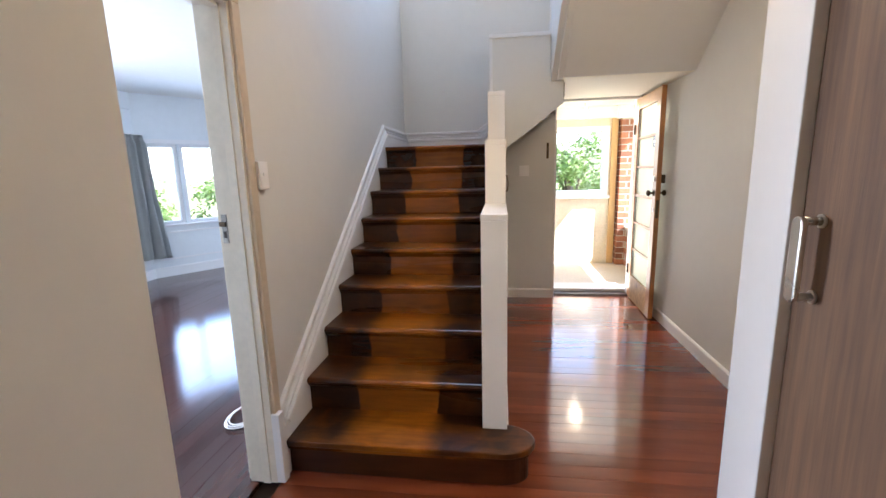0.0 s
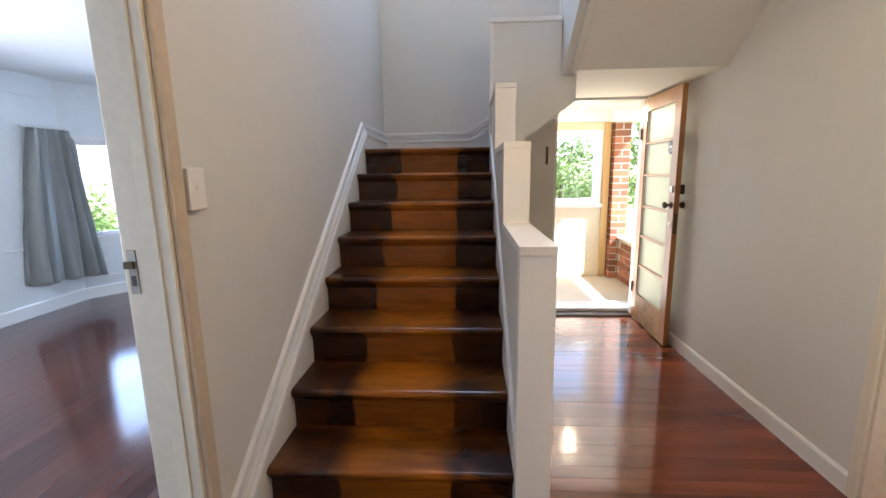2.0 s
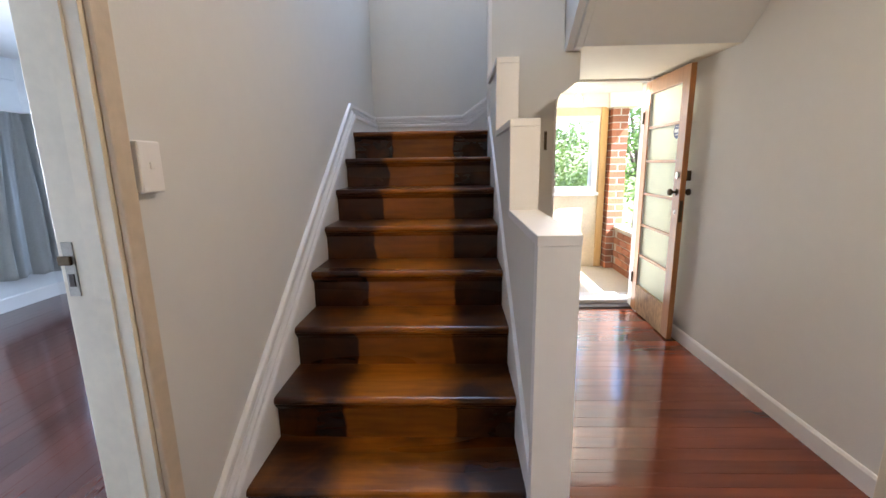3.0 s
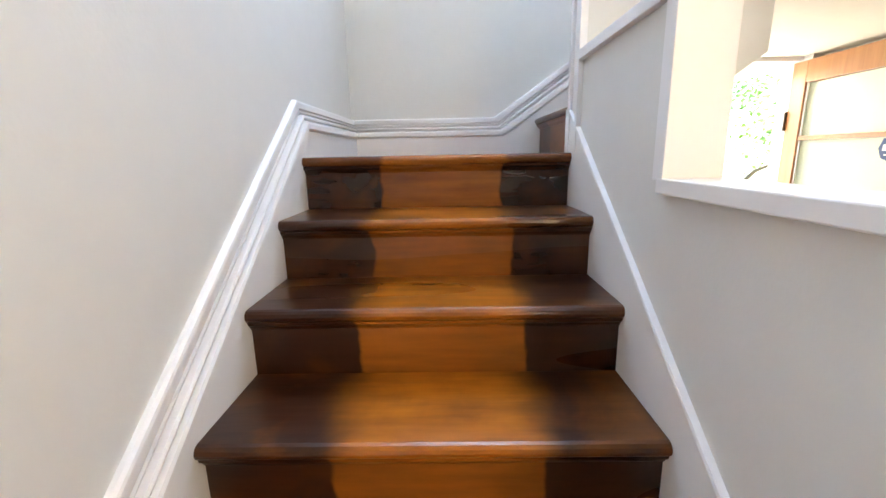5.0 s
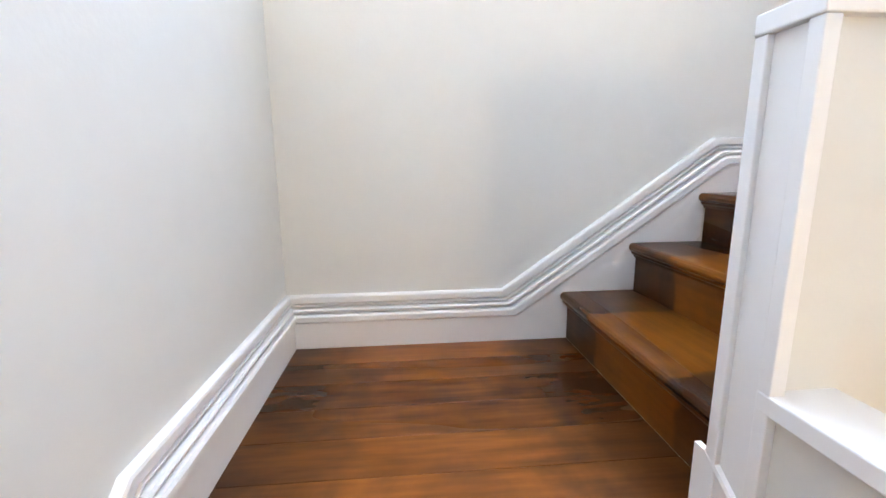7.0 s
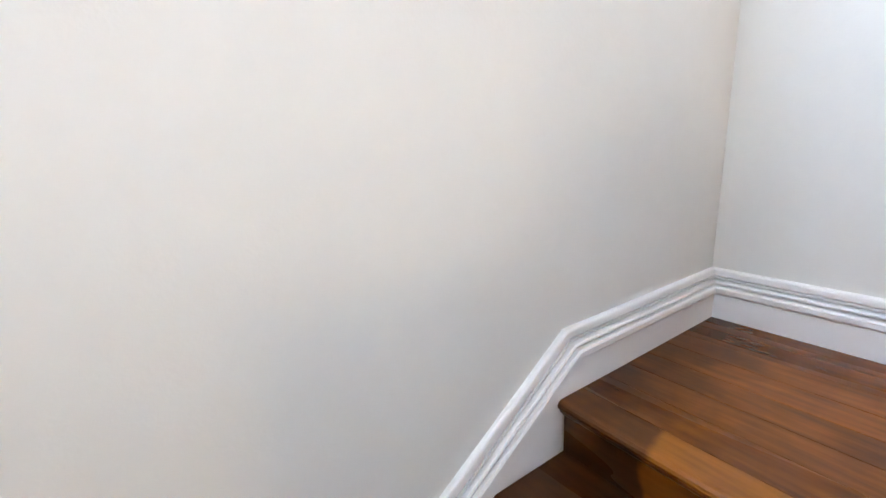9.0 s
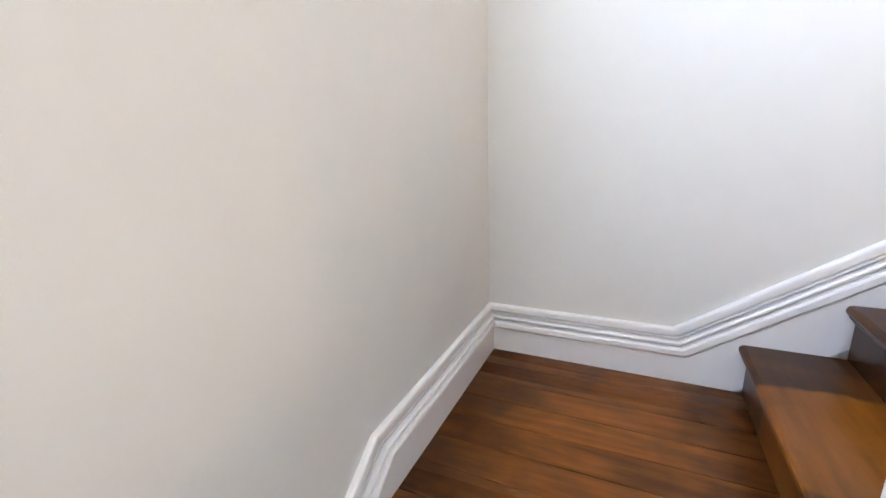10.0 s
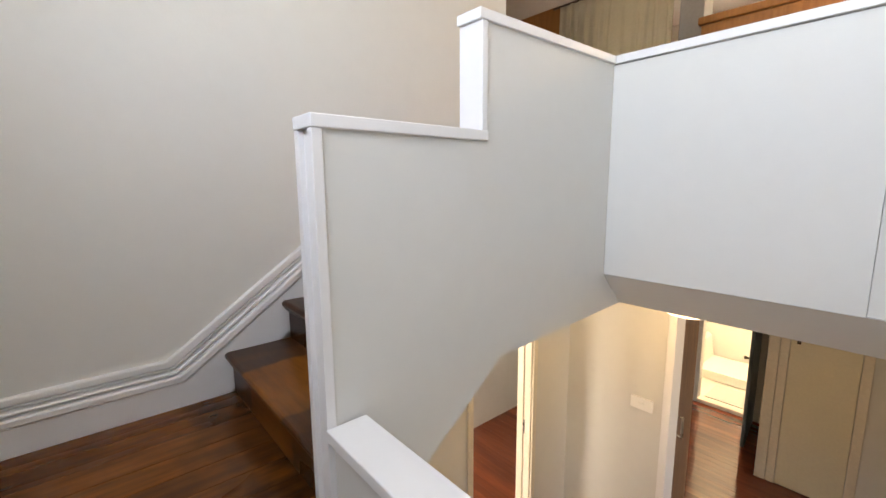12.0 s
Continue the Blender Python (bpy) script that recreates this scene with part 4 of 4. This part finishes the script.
def tree(place, high, spread, leaves, seed, label):
    """A tapered trunk, bent limbs and a crown of clumps of small leaves."""
    rnd = random.Random(seed)
    ob = empty("tree", place, label, "tree", "garden trees")
    top = Vector((rnd.uniform(-0.2, 0.2), rnd.uniform(-0.2, 0.2), high * 0.7))
    part("trunk", bm_tube([Vector((0, 0, -0.3)), top * 0.4 + Vector((0.06, 0.03, 0)), top], [0.11, 0.08, 0.04], 8), BARK, ob)
    clumps = []
    for i in range(26):
        a, h = rnd.uniform(0, 2 * math.pi), rnd.uniform(0.12, 1.0)
        r = spread * (0.45 + 0.6 * rnd.random()) * math.sin(math.pi * (0.15 + 0.78 * h))
        clumps.append(Vector((r * math.cos(a), r * math.sin(a), high * h)))
    for c in clumps[:8]:
        part("limb", bm_tube([top * 0.45, (top * 0.6 + c) * 0.5, c], [0.045, 0.03, 0.012], 6), BARK, ob)
    verts, faces = [], []
    for i in range(leaves):
        c = rnd.choice(clumps)
        p = c + Vector((rnd.gauss(0, 1), rnd.gauss(0, 1), rnd.gauss(0, 0.8))) * spread * 0.17
        a = Vector((rnd.uniform(-1, 1), rnd.uniform(-1, 1), rnd.uniform(-0.7, 0.4))).normalized()
        b = a.orthogonal().normalized() * rnd.uniform(0.02, 0.035)
        a = a * rnd.uniform(0.06, 0.11)
        k = len(verts)
        verts += [p, p + a * 0.5 + b, p + a, p + a * 0.5 - b]
        faces.append((k, k + 1, k + 2, k + 3))
    me = bpy.data.meshes.new("crown")
    me.from_pydata(verts, [], faces)
    me.materials.append(LEAF)
    crown = new("crown", me)
    crown.parent = ob
    crown["kind"] = "stuff"
    return ob
for place, high_, spread_, count, seed in (((2.5, 7.0, -0.3), 2.3, 1.05, 7500, 1), ((1.2, 7.6, -0.3), 2.2, 1.1, 6000, 2), ((4.6, 7.0, -0.3), 3.2, 1.1, 3600, 3), ((5.0, 9.2, -0.3), 4.2, 1.5, 3600, 4),
                                           ((-4.9, 6.6, -0.3), 1.45, 0.9, 4000, 5), ((-6.6, 6.4, -0.3), 1.4, 0.9, 3000, 6), ((-3.6, 7.6, -0.3), 3.2, 1.1, 4500, 7)):
    tree(place, high_, spread_, count, seed, "leafy green garden tree in sunlight")

# ---- brown door, corridor and bathroom ----
brown = empty("brown_door", (1.625, -0.845, 0.01), "dark brown folding door leaf with a steel pull handle", "door")
part("leaf", bm_boxes((0.0, -0.36, 0, 0.035, 0.0, 2.03), bevel=0.003), BROWN_DOOR, brown)
grip = [(-0.058 + 0.017 * math.cos(a), 1.2025 + (0.072 if math.sin(a) > 0 else -0.072) + 0.016 * math.sin(a)) for a in (math.pi * (i + 0.5) / 8 for i in range(16))]
pull = part("handle", bm_prism(grip, "x", -0.046, -0.034, 0.004), CHROME, brown, "broad brushed steel pull handle")
for z in (1.125, 1.28):
    part("post", bm_tube([(-0.036, -0.058, z), (0.0, -0.058, z)], 0.009, 12), CHROME, pull)
for z in (1.125, 1.28):
    part("rose", bm_lathe([(0.014, 0), (0.014, 0.004)], 14, (-0.004, -0.058, z), Matrix.Rotation(math.pi / 2, 4, "Y")), CHROME, pull)
frame3 = tagged(new("door_frame_3"), "white painted frame beside the brown door", "door frame", kind="structure")
part("jamb", bm_boxes((1.600, -0.844, 0, 1.655, -0.685, CEILING), bevel=0.003), TRIM, frame3)
CREAM = material("cream_door_paint", (0.74, 0.69, 0.53), 0.4, spread=0.05, bump=0.04)
cream = empty("cream_door", (0.80, -2.73, 0.0), "plain cream painted flush door, closed", "door")
part("leaf", bm_boxes((0, 0.0, 0.01, 0.50, 0.025, 2.02), bevel=0.003), CREAM, cream)
part("plate", bm_boxes((0.425, 0.0255, 1.50, 0.455, 0.029, 1.67), bevel=0.001), BRONZE, cream, "small dark handle plate")
part("handle", bm_tube([(0.44, 0.025, 1.52), (0.44, 0.045, 1.53), (0.44, 0.045, 1.64), (0.44, 0.025, 1.65)], 0.006), BRONZE, cream, "small dark pull handle")
frame4 = tagged(new("door_frame_4"), "cream painted door frame at the corridor end", "door frame", kind="structure")
for x in (0.725, 1.305):
    part("architrave", bm_boxes((x, -2.73, 0, x + 0.07, -2.705, 2.1), bevel=0.003), OLD_TRIM, frame4)
part("corner_post", bm_boxes((1.38, -2.86, 0, 1.47, -2.70, CEILING), bevel=0.003), OLD_TRIM, frame4)
blue = empty("blue_door", (1.80, -3.88, 0.01), "blue-grey painted bathroom door standing open", "door")
blue.rotation_euler.z = radians(97)
part("leaf", bm_boxes((0, 0, 0, 0.74, 0.035, 2.0), bevel=0.003), material("blue_grey_paint", (0.10, 0.13, 0.15), 0.35, spread=0.1), blue)
part("knob", bm_lathe([(0.02, 0), (0.008, 0.01), (0.022, 0.04), (0.012, 0.055)], 14, (0.68, 0.0, 1.05), Matrix.Rotation(math.pi / 2, 4, "X")), BRONZE, blue)
TILE = material("white_tile", (0.8, 0.78, 0.72), 0.2, spread=0.03)
structure("floor_bathroom", bm_boxes((1.43, -5.5, -0.03, 2.9, -4.02, 0.006)), TILE, "pale bathroom floor", "floor")
structure("door_sill_bathroom", bm_boxes((1.82, -4.03, 0.0, 2.42, -3.90, 0.05), bevel=0.004), OLD_TRIM, "cream raised sill of the bathroom", "sill")
bath = empty("bathtub", (2.2, -5.1, 0.0), "white bathtub against the bathroom wall", "bathtub")
part("tub", bm_prism([(-0.70, 0.02), (0.66, 0.02), (0.68, 0.50), (0.62, 0.54), (0.56, 0.50), (0.50, 0.16), (-0.54, 0.16), (-0.60, 0.50), (-0.66, 0.54), (-0.72, 0.50)], "y", -0.36, 0.36, 0.01), TILE, bath)
mat_ = solid("bath_mat", bm_boxes((1.9, -4.62, 0.006, 2.4, -4.12, 0.022), bevel=0.007), CURTAIN, "grey cloth bath mat on the floor", "bath mat")
bath_lamp = empty("bathroom_lamp", (2.2, -4.5, CEILING), "round glowing bathroom ceiling lamp", "lamp")
part("bowl", bm_lathe([(0.13, 0.0), (0.13, -0.03), (0.10, -0.07), (0.04, -0.09)], 24), LAMP, bath_lamp)

# ---- fittings ----
hall_lamp = empty("ceiling_lamp", (1.35, -0.15, CEILING), "round dish ceiling lamp with a dark rim in the hall", "lamp")
part("stem", bm_lathe([(0.05, 0.0), (0.05, -0.015), (0.012, -0.02), (0.012, -0.12)], 16), BRONZE, hall_lamp)
part("bowl", bm_lathe([(0.165, -0.145), (0.16, -0.170), (0.12, -0.200), (0.06, -0.215), (0.01, -0.22)], 32), LAMP, hall_lamp, "pale glass bowl")
part("rim", bm_lathe([(0.160, -0.138), (0.170, -0.138), (0.172, -0.146), (0.166, -0.150)], 32), BRONZE, hall_lamp, "dark metal rim")

def switch(place, out, wide, high_, label, count=1):
    """A switch plate on a wall; out: its normal, along x or y."""
    ob = empty("light_switch", place, label, "light switch")
    ob.rotation_euler.z = math.atan2(out[1], out[0]) - math.pi / 2
    part("plate", bm_boxes((-wide / 2, 0.0, -high_ / 2, wide / 2, 0.026, high_ / 2), bevel=0.004), PLASTIC, ob)
    for i in range(count):
        x = (i - (count - 1) / 2) * 0.028
        part("rocker", bm_boxes((x - 0.008, 0.026, -0.004, x + 0.008, 0.031, 0.012), bevel=0.002), PLASTIC, ob, "small rocker")
    return ob
switch((WEST, -0.092, 1.405), (1, 0), 0.075, 0.118, "white plastic light switch on the wall beside the stairs")
switch((1.247, 2.80, 1.38), (0, -1), 0.10, 0.11, "cream plastic light switch under the stair", 2)
switch((1.80, -0.70, 1.40), (0, 1), 0.16, 0.09, "white plastic switch box on the cream wall", 2)
pull2 = empty("cupboard_pull", (1.485, 2.80, 1.58), "slim dark coat hook plate on the wall", "hook")
part("plate", bm_boxes((-0.012, -0.006, -0.08, 0.012, 0.0, 0.08), bevel=0.002), BRONZE, pull2)
part("hook", bm_tube([(0, -0.006, 0.04), (0, -0.03, 0.03), (0, -0.035, 0.045)], 0.004), BRONZE, pull2)
under(part("bow_handle", bm_tube([(1.014, 1.10, 1.255), (1.044, 1.10, 1.26), (1.050, 1.10, 1.31), (1.044, 1.10, 1.36), (1.014, 1.10, 1.365)], 0.006), BRONZE, lower, "black bow handle of the under-stair cupboard"))
AGED = material("aged_steel", (0.34, 0.32, 0.29), 0.5, 1.0, spread=0.2, scale=25)
def latch(x, y, z, label):
    ob = empty("door_latch_plate", (x, y, z), label, "latch plate")
    part("plate", bm_boxes((-0.012, -0.002, -0.06, 0.012, 0.001, 0.06)), AGED, ob)
    part("slot", bm_boxes((-0.006, -0.004, -0.038, 0.006, -0.001, -0.010)), DARK, ob, "dark keyway slot")
    part("bolt", bm_boxes((-0.020, -0.010, 0.010, 0.008, -0.002, 0.030), bevel=0.002), BRONZE, ob)
    return ob
latch(-0.138, -0.201, 1.19, "worn steel strike plate let into the door jamb")
s2 = latch(EAST + 0.06, -0.179, 1.1, "worn steel strike plate on the side room jamb")
s2.rotation_euler.z = math.pi
# white cable coiled on the floor
def coil():
    pts = []
    for i in range(60):
        a = i * 0.33
        r = 0.075 + 0.012 * math.sin(a * 0.37) + 0.0004 * i
        pts.append((r * math.cos(a), 1.5 * r * math.sin(a) + 0.01 * math.sin(a * 0.21), 0.006 + 0.0007 * (i % 19)))
    return pts + [(0.16, 0.25, 0.006), (0.12, 0.45, 0.006), (0.28, 0.7, 0.006)]
solid("cable", bm_tube(coil(), 0.0045, 8), PLASTIC, "white cable coiled on the dark floorboards", "cable").location = (-0.50, 0.30, 0.001)

# ---- upper floor, seen over the balustrade ----
up_curtain = empty("curtain", (2.30, -1.95, UPPER + 0.05), "cream pleated cloth curtain hanging upstairs", "curtain")
c2 = new("cloth", curtain_mesh((0.0, 1.2), (0.0, 1.25), 2.2, 9, 0.04, CREAM_CLOTH))
c2.parent = up_curtain
part("rail", bm_tube([(-0.05, 0, 2.21), (1.3, 0, 2.21)], 0.012), BRONZE, up_curtain)
structure("upper_post", bm_boxes((2.02, -2.1, UPPER, 2.22, -1.9, TOP), bevel=0.004), material("grey_post_paint", (0.32, 0.30, 0.27), 0.5), "grey painted post upstairs", "post")
ward = empty("wardrobe", (0.2, -2.3, UPPER), "tall brown timber wardrobe upstairs", "wardrobe")
part("body", bm_boxes((0, 0, 0, 1.78, 0.55, 1.62), bevel=0.004), DOOR_WOOD, ward)
part("cornice", bm_boxes((-0.02, -0.0, 1.621, 1.80, 0.58, 1.68), bevel=0.008), DOOR_WOOD, ward)
for x in (0.02, 0.90):
    part("door", bm_boxes((x, 0.551, 0.08, x + 0.86, 0.57, 1.60), bevel=0.003), DOOR_WOOD, ward)
structure("upper_door", bm_boxes((3.55, -2.05, UPPER, 4.4, -2.0, UPPER + 2.3), bevel=0.003), DOOR_WOOD, "orange-brown timber door upstairs", "door")

outlet = empty("power_outlet", (1.014, 0.30, 0.30), "white plastic power outlet low on the stair panel", "outlet")
part("plate", bm_boxes((0.0, -0.058, -0.036, 0.012, 0.058, 0.036), bevel=0.003), PLASTIC, outlet)
for y in (-0.03, 0.03):
    part("socket", bm_boxes((0.012, y - 0.012, -0.02, 0.0135, y + 0.012, 0.004)), INK, outlet, "dark socket slots")
    part("rocker", bm_boxes((0.012, y - 0.006, 0.012, 0.017, y + 0.006, 0.024), bevel=0.001), PLASTIC, outlet)
